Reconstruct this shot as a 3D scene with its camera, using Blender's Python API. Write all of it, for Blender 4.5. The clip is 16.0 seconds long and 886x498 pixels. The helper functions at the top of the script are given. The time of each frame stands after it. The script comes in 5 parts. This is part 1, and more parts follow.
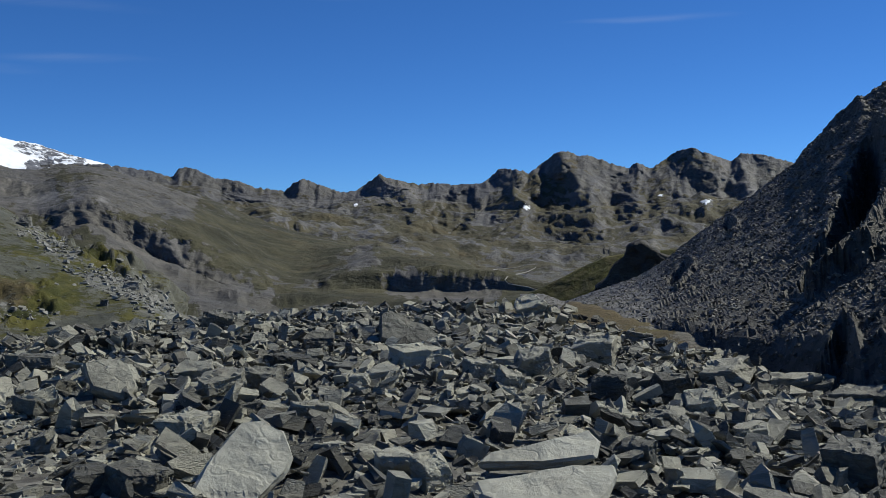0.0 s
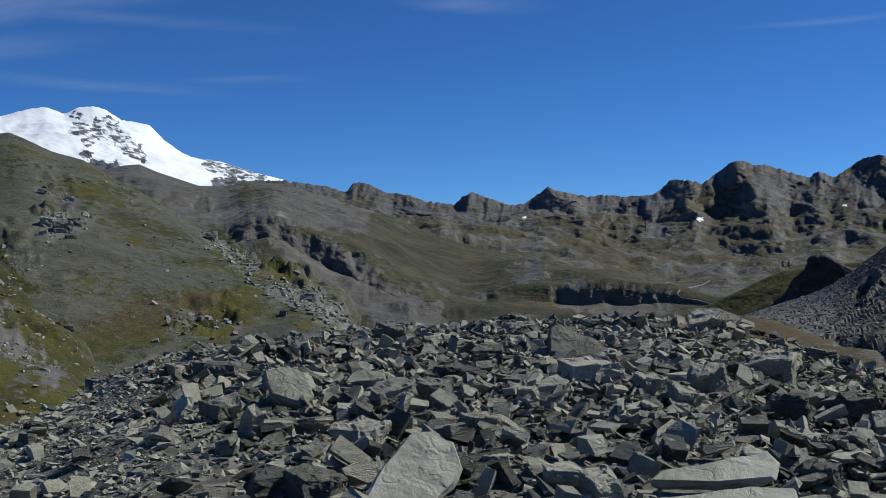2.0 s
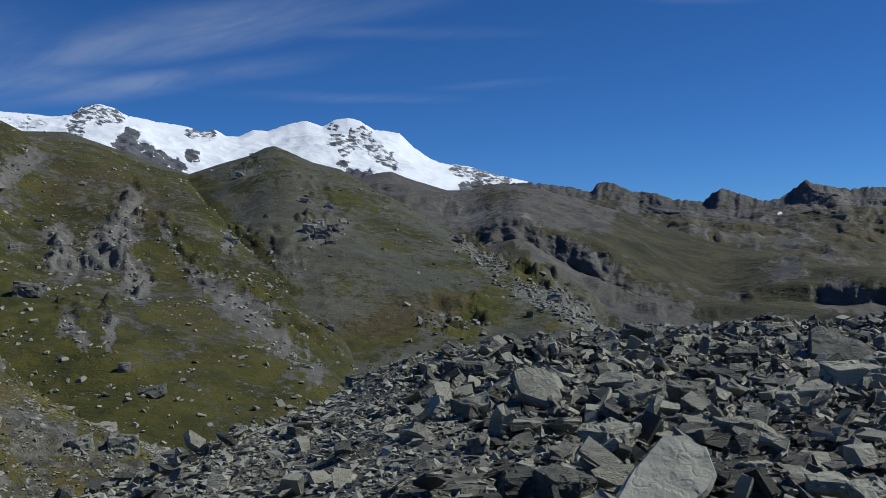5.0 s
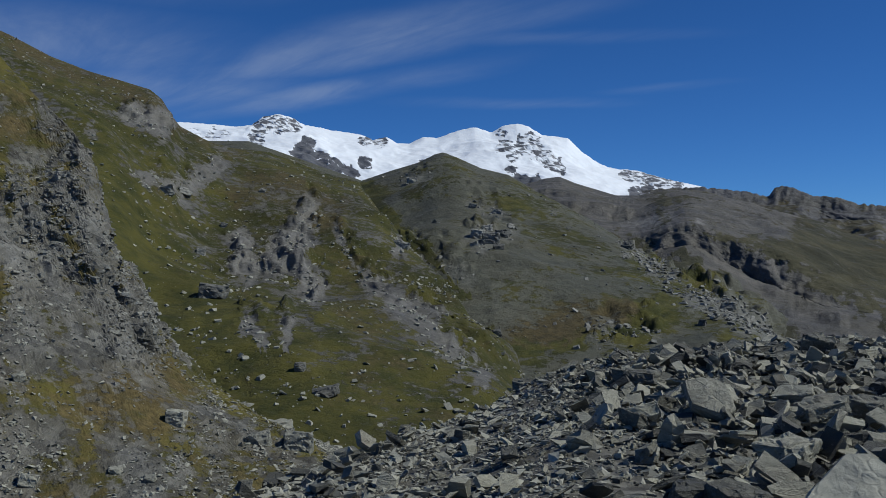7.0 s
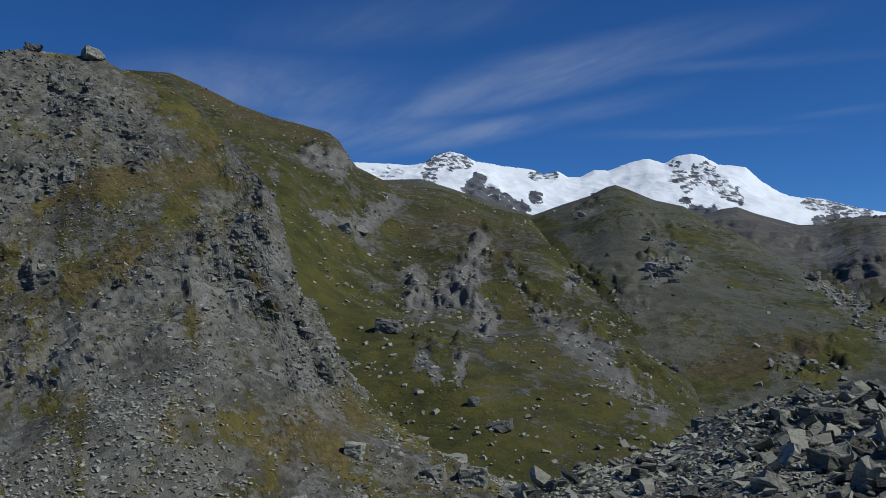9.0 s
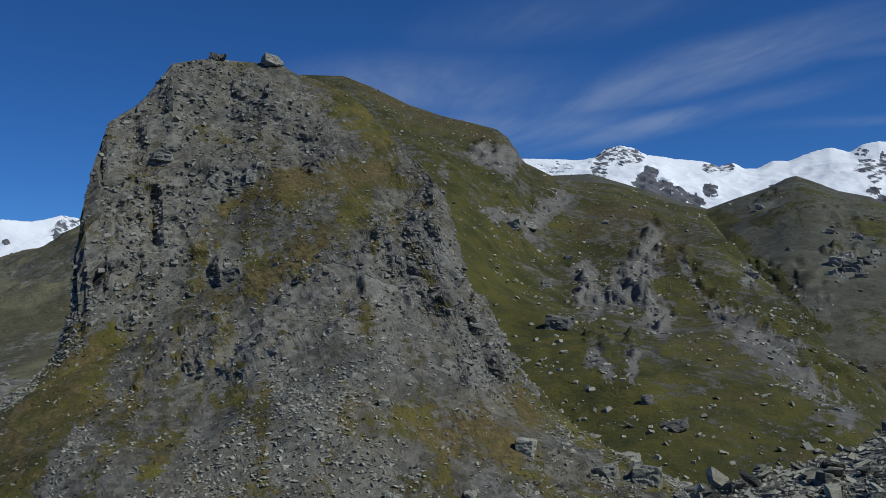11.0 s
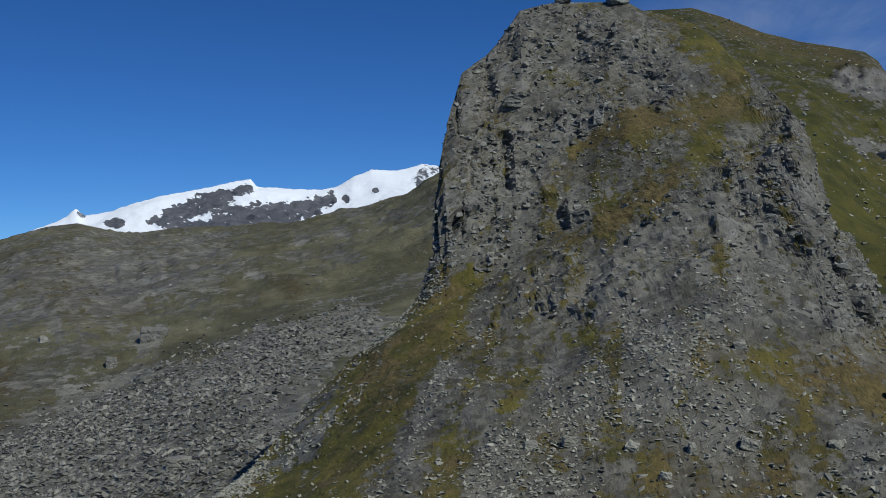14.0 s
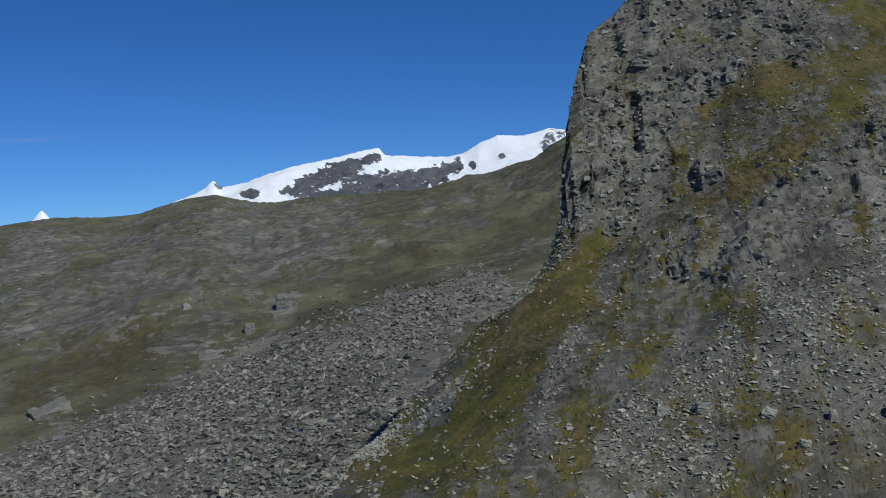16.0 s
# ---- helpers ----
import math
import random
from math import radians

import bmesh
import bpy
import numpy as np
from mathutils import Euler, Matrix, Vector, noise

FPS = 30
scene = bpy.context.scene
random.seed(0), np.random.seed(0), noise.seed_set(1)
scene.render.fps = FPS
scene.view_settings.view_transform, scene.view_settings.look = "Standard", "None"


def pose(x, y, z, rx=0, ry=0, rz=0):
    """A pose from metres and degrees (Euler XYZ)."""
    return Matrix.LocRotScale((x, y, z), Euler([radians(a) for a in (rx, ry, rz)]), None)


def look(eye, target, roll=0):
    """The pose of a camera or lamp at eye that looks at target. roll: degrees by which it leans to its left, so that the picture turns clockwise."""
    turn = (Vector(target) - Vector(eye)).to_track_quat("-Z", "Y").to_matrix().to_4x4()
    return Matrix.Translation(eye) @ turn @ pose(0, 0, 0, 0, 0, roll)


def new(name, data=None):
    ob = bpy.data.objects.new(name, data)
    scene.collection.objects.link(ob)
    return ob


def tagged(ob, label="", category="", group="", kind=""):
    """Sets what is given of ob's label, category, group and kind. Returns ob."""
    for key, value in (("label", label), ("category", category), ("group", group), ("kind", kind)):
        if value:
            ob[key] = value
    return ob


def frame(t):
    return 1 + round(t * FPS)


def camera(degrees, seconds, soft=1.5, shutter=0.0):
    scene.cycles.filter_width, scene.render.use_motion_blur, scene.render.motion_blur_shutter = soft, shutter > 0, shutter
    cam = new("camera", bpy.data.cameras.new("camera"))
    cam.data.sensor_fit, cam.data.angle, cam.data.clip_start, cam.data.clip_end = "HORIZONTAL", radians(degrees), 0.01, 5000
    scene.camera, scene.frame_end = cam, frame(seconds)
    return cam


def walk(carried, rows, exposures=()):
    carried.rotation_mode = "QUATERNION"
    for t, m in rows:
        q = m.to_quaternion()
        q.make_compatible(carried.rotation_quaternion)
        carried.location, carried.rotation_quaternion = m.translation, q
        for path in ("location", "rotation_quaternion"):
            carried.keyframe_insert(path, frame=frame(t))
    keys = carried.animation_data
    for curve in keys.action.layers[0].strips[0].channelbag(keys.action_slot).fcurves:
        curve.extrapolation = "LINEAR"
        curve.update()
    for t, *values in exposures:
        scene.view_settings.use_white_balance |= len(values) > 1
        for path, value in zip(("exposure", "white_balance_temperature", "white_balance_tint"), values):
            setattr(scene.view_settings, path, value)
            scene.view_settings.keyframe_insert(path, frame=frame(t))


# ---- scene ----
# ---- camera: a hand-held turn to the left on a boulder mound ----
EYE = 1.7
cam = camera(47.59, 16.0, soft=0.8)
# seconds, yaw, pitch, roll
PATH = [
    (0.0, -2.64, -0.68, 0.60),
    (0.5, -0.00, -0.50, 0.00),
    (1.0, 2.30, -0.23, 0.02),
    (1.5, 4.51, 0.15, 0.70),
    (2.0, 6.95, 0.16, 0.70),
    (2.5, 9.78, 0.42, 1.07),
    (3.0, 11.36, 0.35, 0.80),
    (3.5, 13.63, 0.57, 1.41),
    (4.0, 16.46, 0.84, 1.60),
    (6.5, 27.53, 0.09, 1.26),
    (7.0, 30.43, 1.02, 1.14),
    (7.5, 32.22, 1.55, 1.61),
    (8.0, 34.75, 1.65, 0.51),
    (8.5, 37.53, 2.17, 1.29),
    (9.0, 40.22, 3.22, 1.50),
    (11.5, 52.29, 2.45, 1.75),
    (12.0, 55.08, 1.65, 1.89),
    (12.5, 59.13, 1.32, 1.22),
    (13.0, 63.37, 0.85, 1.44),
    (13.5, 66.71, 0.81, 2.00),
    (14.0, 69.64, 0.48, 1.91),
    (14.5, 72.02, 0.16, 2.74),
    (15.0, 74.22, -0.40, 2.94),
    (15.5, 74.71, -0.79, 2.92),
    (16.0, 76.90, -1.18, 2.80),
]

walk(cam, [(t, pose(0, 0, EYE, 90 + p, r, y)) for t, y, p, r in PATH],
     exposures=[(0, 0.0, 6450, 4), (2.5, -0.15, 6350, 4), (4.0, -0.25, 6250, 4), (7.0, -0.47, 6100, 4), (16.0, -0.46, 6150, 4)])

# ---- light: midday sun from the right of the first view, clear alpine sky ----
SUN_BEARING, SUN_RISE = -66.0, 46.0


def on_bearing(bearing, dist, z=0.0):
    """A place by its bearing (degrees to the left of north) and distance from the mound."""
    a = radians(bearing)
    return Vector((-dist * math.sin(a), dist * math.cos(a), z))


sun_from = on_bearing(SUN_BEARING, math.cos(radians(SUN_RISE)), math.sin(radians(SUN_RISE)))
sun = new("sun", bpy.data.lights.new("sun", "SUN"))
sun.data.energy, sun.data.angle, sun.data.color = 4.6, radians(0.53), (1.0, 0.95, 0.87)
sun.matrix_world = look(sun_from * 50, (0, 0, 0))


class Net:
    """Short hand for building node trees."""

    def __init__(self, tree):
        self.tree = tree
        tree.nodes.clear()

    def node(self, kind, **kw):
        n = self.tree.nodes.new(kind)
        for k, v in kw.items():
            setattr(n, k, v)
        return n

    def put(self, value, socket):
        if hasattr(value, "is_linked"):
            self.tree.links.new(value, socket)
        elif value is not None:
            socket.default_value = value

    def math(self, op, a, b=None, c=None, clamp=False):
        n = self.node("ShaderNodeMath", operation=op, use_clamp=clamp)
        for v, s in zip((a, b, c), n.inputs):
            self.put(v, s)
        return n.outputs[0]

    def mix(self, fac, a, b, blend="MIX"):
        n = self.node("ShaderNodeMix", data_type="RGBA", blend_type=blend)
        self.put(fac, n.inputs[0])
        self.put((*a, 1) if isinstance(a, tuple) else a, n.inputs[6])
        self.put((*b, 1) if isinstance(b, tuple) else b, n.inputs[7])
        return n.outputs[2]

    def step(self, value, lo, hi, to0=0.0, to1=1.0):
        n = self.node("ShaderNodeMapRange", interpolation_type="SMOOTHSTEP")
        for v, s in zip((value, lo, hi, to0, to1), n.inputs):
            self.put(v, s)
        return n.outputs[0]

    def noise(self, vec, scale, detail=4.0, rough=0.55, distort=0.0):
        n = self.node("ShaderNodeTexNoise")
        self.put(vec, n.inputs["Vector"])
        n.inputs["Scale"].default_value, n.inputs["Detail"].default_value = scale, detail
        n.inputs["Roughness"].default_value, n.inputs["Distortion"].default_value = rough, distort
        return n.outputs["Fac"]

    def voronoi(self, vec, scale, feature="F1", out="Distance"):
        n = self.node("ShaderNodeTexVoronoi", feature=feature)
        self.put(vec, n.inputs["Vector"])
        n.inputs["Scale"].default_value = scale
        return n.outputs[out]

    def attr(self, name):
        return self.node("ShaderNodeAttribute", attribute_name=name).outputs["Fac"]

    def stretch(self, vec, sx, sy, sz, turn=(0, 0, 0)):
        n = self.node("ShaderNodeMapping")
        self.put(vec, n.inputs["Vector"])
        n.inputs["Rotation"].default_value = [radians(v) for v in turn]
        n.inputs["Scale"].default_value = (sx, sy, sz)
        return n.outputs[0]


world = bpy.data.worlds.new("alpine_sky")
scene.world = world
world.use_nodes = True
n = Net(world.node_tree)
sky = n.node("ShaderNodeTexSky", sky_type="NISHITA", sun_disc=False, sun_elevation=radians(SUN_RISE), sun_rotation=radians(-SUN_BEARING),
             altitude=2800, air_density=0.78, dust_density=0.02, ozone_density=2.0)
way = n.node("ShaderNodeTexCoord").outputs["Generated"]
# thin streaks of cirrus
flat = n.node("ShaderNodeSeparateXYZ")
n.put(way, flat.inputs[0])
up = n.math("MAXIMUM", flat.outputs[2], 0.02)
plane = n.node("ShaderNodeCombineXYZ")
n.put(n.math("DIVIDE", flat.outputs[0], up), plane.inputs[0])
n.put(n.math("DIVIDE", flat.outputs[1], up), plane.inputs[1])
along = n.stretch(plane.outputs[0], 1, 1, 1, (0, 0, 28))
streak = n.noise(n.stretch(along, 0.3, 1.5, 1), 1.0, 7, 0.62, 0.8)
wisp = n.noise(n.stretch(along, 1.2, 3.4, 1), 1.0, 6, 0.6, 0.6)
bent = n.node("ShaderNodeVectorMath", operation="SCALE")
ruffle = n.node("ShaderNodeTexNoise")
ruffle.inputs["Scale"].default_value, ruffle.inputs["Detail"].default_value = 0.9, 5
n.put(plane.outputs[0], ruffle.inputs["Vector"])
n.put(ruffle.outputs["Color"], bent.inputs[0])
bent.inputs["Scale"].default_value = 0.55
drawn = n.node("ShaderNodeVectorMath", operation="ADD")
n.put(plane.outputs[0], drawn.inputs[0])
n.put(bent.outputs[0], drawn.inputs[1])
# the streaks on the cloud deck: one end, the other end, half width, density
STREAKS = [(-1.2, 3.5, -4.4, 4.0, 0.3, 0.75), (-3.0, 3.4, -5.2, 4.5, 0.6, 0.7), (-2.0, 4.35, -4.9, 4.85, 0.26, 0.7), (-2.8, 2.7, -4.3, 3.3, 0.6, 0.7), (-1.7, 2.6, -3.1, 2.6, 0.3, 0.3),
           (-1.1, 4.5, -2.4, 3.7, 0.14, 0.25), (-2.1, 6.1, -3.4, 5.0, 0.16, 0.25), (-3.2, 5.2, -2.1, 6.0, 0.16, 0.2), (-0.7, 3.95, 0.0, 4.1, 0.12, 0.35), (-2.2, 5.6, -1.3, 5.7, 0.12, 0.2),
           (-10.2, -2.0, -9.5, -1.2, 0.22, 0.45), (0.8, 4.7, 1.6, 4.6, 0.08, 0.25)]
veil = 0.0
for x0, y0, x1, y1, wide, dense in STREAKS:
    at = n.node("ShaderNodeMapping", vector_type="TEXTURE")
    n.put(drawn.outputs[0], at.inputs["Vector"])
    at.inputs["Location"].default_value = ((x0 + x1) / 2 + 0.27, (y0 + y1) / 2 + 0.27, 0)
    at.inputs["Rotation"].default_value = (0, 0, math.atan2(y1 - y0, x1 - x0))
    at.inputs["Scale"].default_value = (math.hypot(x1 - x0, y1 - y0) * 0.62, wide * 1.7, 1)
    off = n.node("ShaderNodeVectorMath", operation="LENGTH")
    n.put(at.outputs[0], off.inputs[0])
    veil = n.math("MAXIMUM", veil, n.step(off.outputs["Value"], 1.0, 0.0, 0.0, dense))
cloud = n.math("MULTIPLY", veil, n.step(streak, 0.3, 0.66, 0.35, 1.0))
cloud = n.math("MULTIPLY", cloud, n.step(wisp, 0.25, 0.7, 0.5, 1.0))
deep = n.node("ShaderNodeHueSaturation")
deep.inputs["Saturation"].default_value = 1.04
n.put(n.mix(1.0, sky.outputs[0], (0.53, 0.85, 1.35), "MULTIPLY"), deep.inputs["Color"])
back = n.node("ShaderNodeBackground")
n.put(n.mix(n.math("MULTIPLY", cloud, 0.62), deep.outputs[0], (6.5, 7.2, 9.0)), back.inputs[0])
back.inputs[1].default_value = 0.08
n.put(back.outputs[0], n.node("ShaderNodeOutputWorld").inputs[0])


# ---- materials ----
def land(name, size, rock=((0.06, 0.058, 0.052), (0.205, 0.198, 0.172)), grass=((0.032, 0.037, 0.007), (0.085, 0.079, 0.015)),
         dry=(0.1, 0.077, 0.035), earth=(0.088, 0.08, 0.052), relief=0.6, gravel=0.5, strata=(1, 1, 2.5), beds=None):
    """Alpine ground: rock and scree, turf, withered turf and snow by the surface's own cover values; size is the metres of the main grain."""
    m = bpy.data.materials.new(name)
    m.use_nodes = True
    t = Net(m.node_tree)
    where = t.node("ShaderNodeTexCoord").outputs["Object"]
    broad = t.noise(where, 0.12 / size, 5, 0.6)
    lie = t.stretch(where, *strata)
    if beds:
        lie = t.node("ShaderNodeMapping", vector_type="TEXTURE")
        t.put(where, lie.inputs["Vector"])
        lie.inputs["Rotation"].default_value = beds
        lie.inputs["Scale"].default_value = [1 / k for k in strata]
        lie = lie.outputs[0]
    grain = t.noise(lie, 0.7 / size, 7, 0.68, 0.4)
    cell = t.voronoi(where, 1.3 / size, out="Color")
    bits = t.node("ShaderNodeSeparateColor")
    t.put(cell, bits.inputs[0])
    tone = t.math("ADD", t.math("MULTIPLY", grain, 0.75), t.math("MULTIPLY", bits.outputs[0], gravel * 0.5))
    tone = t.math("ADD", tone, t.math("MULTIPLY", t.math("SUBTRACT", broad, 0.5), 0.7))
    bare = t.mix(t.step(tone, 0.25, 0.9), rock[0], rock[1])
    bare = t.mix(t.math("MULTIPLY", t.step(t.noise(where, 0.26 / size, 6, 0.65), 0.42, 0.66), 0.42), bare, earth)
    bare = t.mix(t.math("MULTIPLY", t.attr("dry"), 0.3), bare, dry)
    bare = t.mix(t.math("MULTIPLY", t.attr("pale"), 0.8), bare, (0.34, 0.33, 0.31))
    tuft = t.noise(where, 1.1 / size, 6, 0.7)
    green = t.mix(t.step(t.noise(where, 0.3 / size, 8, 0.7), 0.35, 0.65), grass[0], grass[1])
    green = t.mix(t.math("MULTIPLY", t.step(t.noise(where, 0.07 / size, 5, 0.65), 0.45, 0.62), 0.55), green, tuple(c * 0.55 for c in grass[0]))
    worn = t.step(t.noise(where, 2.2 / size, 5, 0.75), 0.6, 0.7)
    green = t.mix(t.math("MULTIPLY", worn, 0.45), green, (0.17, 0.16, 0.12))
    straw = t.mix(t.step(t.noise(where, 1.7 / size, 6, 0.7), 0.35, 0.68), tuple(c * 0.5 for c in dry), tuple(c * 1.12 for c in dry))
    wilt = t.math("ADD", t.attr("dry"), t.math("MULTIPLY", t.math("SUBTRACT", t.noise(where, 0.55 / size, 6, 0.7), 0.5), 2.4))
    green = t.mix(t.math("MULTIPLY", t.step(wilt, 0.2, 1.1), 0.85), green, straw)
    cover = t.math("ADD", t.attr("grass"), t.math("MULTIPLY", t.math("SUBTRACT", tuft, 0.5), 2.2))
    cover = t.math("ADD", cover, t.math("MULTIPLY", t.math("SUBTRACT", broad, 0.5), 0.8))
    turf = t.step(cover, 0.38, 0.66)
    colour = t.mix(turf, bare, green)
    snowy = t.math("ADD", t.attr("snow"), t.math("MULTIPLY", t.math("SUBTRACT", grain, 0.5), 0.35))
    snowy = t.step(snowy, 0.36, 0.6)
    colour = t.mix(snowy, colour, (0.82, 0.85, 0.89))
    p = t.node("ShaderNodeBsdfPrincipled")
    t.put(colour, p.inputs["Base Color"])
    t.put(t.step(turf, 0.0, 1.0, 0.72, 0.95), p.inputs["Roughness"])
    p.inputs["Specular IOR Level"].default_value = 0.3
    height = t.math("ADD", t.math("MULTIPLY", grain, 1.0), t.math("MULTIPLY", t.math("MULTIPLY", bits.outputs[1], gravel), t.math("SUBTRACT", 1.0, turf)))
    height = t.math("ADD", height, t.math("MULTIPLY", tuft, 0.5))
    height = t.math("MULTIPLY", height, t.math("SUBTRACT", 1.0, t.math("MULTIPLY", snowy, 0.85)))
    bump = t.node("ShaderNodeBump")
    bump.inputs["Strength"].default_value, bump.inputs["Distance"].default_value = relief, size * 0.6
    t.put(height, bump.inputs["Height"])
    t.put(bump.outputs[0], p.inputs["Normal"])
    t.put(p.outputs[0], t.node("ShaderNodeOutputMaterial").inputs[0])
    return m


def stone_material(name, dark, light, size=0.25, tint=0.35, relief=0.9):
    """Split schist: grey faces with a fine cleavage, lichen flecks and a tone of its own for each stone."""
    m = bpy.data.materials.new(name)
    m.use_nodes = True
    t = Net(m.node_tree)
    where = t.node("ShaderNodeTexCoord").outputs["Object"]
    each = t.math("ADD", t.node("ShaderNodeObjectInfo").outputs["Random"], t.node("ShaderNodeNewGeometry").outputs["Random Per Island"])
    each = t.math("FRACT", each)
    shift = t.node("ShaderNodeVectorMath", operation="ADD")
    t.put(where, shift.inputs[0])
    t.put(t.math("MULTIPLY", each, 7.0), shift.inputs[1])
    where = shift.outputs[0]
    layer = t.noise(t.stretch(where, 1, 1, 2.2, (10, 14, 0)), 1.3 / size, 8, 0.7, 0.7)
    stain = t.noise(where, 0.5 / size, 4, 0.6)
    tone = t.math("ADD", t.math("MULTIPLY", layer, 0.7), t.math("MULTIPLY", stain, 0.4))
    tone = t.math("ADD", tone, t.math("MULTIPLY", t.math("SUBTRACT", each, 0.5), tint * 1.6))
    colour = t.mix(t.step(tone, 0.2, 0.95), dark, light)
    colour = t.mix(t.math("MULTIPLY", t.step(t.noise(where, 3.0 / size, 4, 0.6), 0.62, 0.72), 0.35), colour, (0.36, 0.36, 0.33))
    colour = t.mix(t.math("MULTIPLY", t.step(t.noise(where, 0.9 / size, 3, 0.5), 0.6, 0.75), 0.3), colour, (0.14, 0.11, 0.075))
    p = t.node("ShaderNodeBsdfPrincipled")
    crack = t.step(t.math("ABSOLUTE", t.math("SUBTRACT", t.noise(t.stretch(where, 1, 1, 3, (10, 14, 0)), 0.4 / size, 4, 0.55), 0.5)), 0.0, 0.01)
    t.put(t.mix(t.math("ADD", t.math("MULTIPLY", crack, 0.16), 0.84), tuple(c * 0.4 for c in dark), colour), p.inputs["Base Color"])
    p.inputs["Roughness"].default_value = 0.68
    bump = t.node("ShaderNodeBump")
    bump.inputs["Strength"].default_value, bump.inputs["Distance"].default_value = relief, size * 0.22
    t.put(t.math("ADD", t.math("ADD", layer, t.math("MULTIPLY", crack, 0.15)), t.math("MULTIPLY", t.noise(where, 8 / size, 4, 0.7), 0.3)), bump.inputs["Height"])
    t.put(bump.outputs[0], p.inputs["Normal"])
    t.put(p.outputs[0], t.node("ShaderNodeOutputMaterial").inputs[0])
    return m


# the crag's beds dip to the valley: along the strike, outward, across
DIP = radians(27)
STRIKE, OUTWARD = on_bearing(62 - 90, 1), -on_bearing(62, 1)
BED_ALONG = STRIKE * math.cos(DIP) + Vector((0, 0, math.sin(DIP)))
BED_ACROSS = Vector((0, 0, math.cos(DIP))) - STRIKE * math.sin(DIP)
BED_TURN = Matrix((BED_ALONG, BED_ACROSS.cross(BED_ALONG), BED_ACROSS)).transposed().to_euler()

# bluish dark rock tone puts the haze of distance into the far range's colour
FAR_HAZE_ROCK = land("hazy_far_range_ground", 42, rock=((0.058, 0.06, 0.068), (0.215, 0.202, 0.188)), grass=((0.055, 0.053, 0.032), (0.1, 0.09, 0.055)), gravel=0.2, strata=(1, 1, 1))
# rock and earth lightened towards slate blue: haze painted into the outcrops
SNOW_HAZE_ROCK = land("hazy_snow_massif_ground", 55, rock=((0.075, 0.08, 0.095), (0.24, 0.24, 0.255)), earth=(0.12, 0.12, 0.13), gravel=0.2, relief=0.5)
BROWN_ROCK = land("green_bench_ground", 26, rock=((0.065, 0.063, 0.06), (0.19, 0.176, 0.155)), grass=((0.04, 0.04, 0.022), (0.076, 0.07, 0.038)), gravel=0.3, strata=(1, 1, 1))
HILL_GROUND = land("scree_hill_ground", 4, rock=((0.058, 0.06, 0.043), (0.125, 0.124, 0.09)), gravel=0.45, strata=(1, 1, 1))
GREEN_GROUND = land("grass_hill_ground", 2.4, rock=((0.05, 0.048, 0.043), (0.165, 0.158, 0.137)), grass=((0.034, 0.038, 0.007), (0.082, 0.075, 0.014)))
CRAG_GROUND = land("crag_ground", 0.9, strata=(0.7, 1, 3.2), beds=BED_TURN, rock=((0.042, 0.041, 0.036), (0.225, 0.217, 0.184)), grass=((0.05, 0.051, 0.01), (0.125, 0.108, 0.022)), dry=(0.145, 0.108, 0.045))
LEFT_GROUND = land("left_valley_ground", 4.5, rock=((0.085, 0.082, 0.07), (0.31, 0.298, 0.252)), grass=((0.08, 0.078, 0.043), (0.165, 0.155, 0.092)), strata=(1, 1, 1.6))
# slope ground painted dark to stand for the sun only grazing it
RIGHT_GROUND = land("shaded_scree_slope_ground", 0.22, rock=((0.022, 0.021, 0.019), (0.08, 0.076, 0.067)), gravel=0.9)
# near-black rock tone: the knoll's shaded face is put into its colour
SHADED_KNOLL_GROUND = land("shaded_knoll_ground", 1.2, rock=((0.012, 0.012, 0.012), (0.05, 0.049, 0.046)), gravel=0.5)
MOUND_GROUND = land("mound_ground", 0.12, rock=((0.042, 0.04, 0.035), (0.185, 0.178, 0.153)), gravel=0.8, dry=(0.1, 0.074, 0.036))
PLAIN_GROUND = land("valley_ground", 20)
STONE = stone_material("schist_stone", (0.05, 0.049, 0.039), (0.365, 0.352, 0.272), 0.22, 0.42)
PALE_STONE = stone_material("pale_schist_stone", (0.15, 0.148, 0.12), (0.4, 0.39, 0.315), 0.4, 0.2, 0.35)
SCREE_STONE = stone_material("scree_stone", (0.085, 0.084, 0.072), (0.3, 0.292, 0.25), 0.8, 0.35)
# slate pieces of the scree slope, darkened in colour for the slope's shade
SHADED_STONE = stone_material("shaded_slate_stone", (0.03, 0.028, 0.024), (0.165, 0.157, 0.133), 0.15, 0.7)

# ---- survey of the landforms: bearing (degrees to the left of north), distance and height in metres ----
FAR_CREST_WEST = [(-3.19, 4200, 218.4), (-2.06, 4200, 226.4), (-1.26, 4200, 219.9), (0.03, 4200, 239.5), (0.92, 4200, 263.6), (1.47, 4200, 235.6), (2.28, 4200, 193.6), (3.08, 4200, 189.3), (4.34, 4200, 222.6), (5.26, 4200, 246.2), (5.77, 4200, 230.0), (6.24, 4200, 195.1), (7.96, 4200, 211.7), (8.89, 4200, 237.2), (10.27, 4200, 250.8), (11.03, 4200, 280.4), (11.63, 4200, 293.9), (12.02, 4200, 286.9), (12.39, 4200, 252.5), (13.43, 4200, 274.7), (15.78, 4200, 300.0), (18.34, 4200, 299.6), (22.70, 4200, 276.6)]
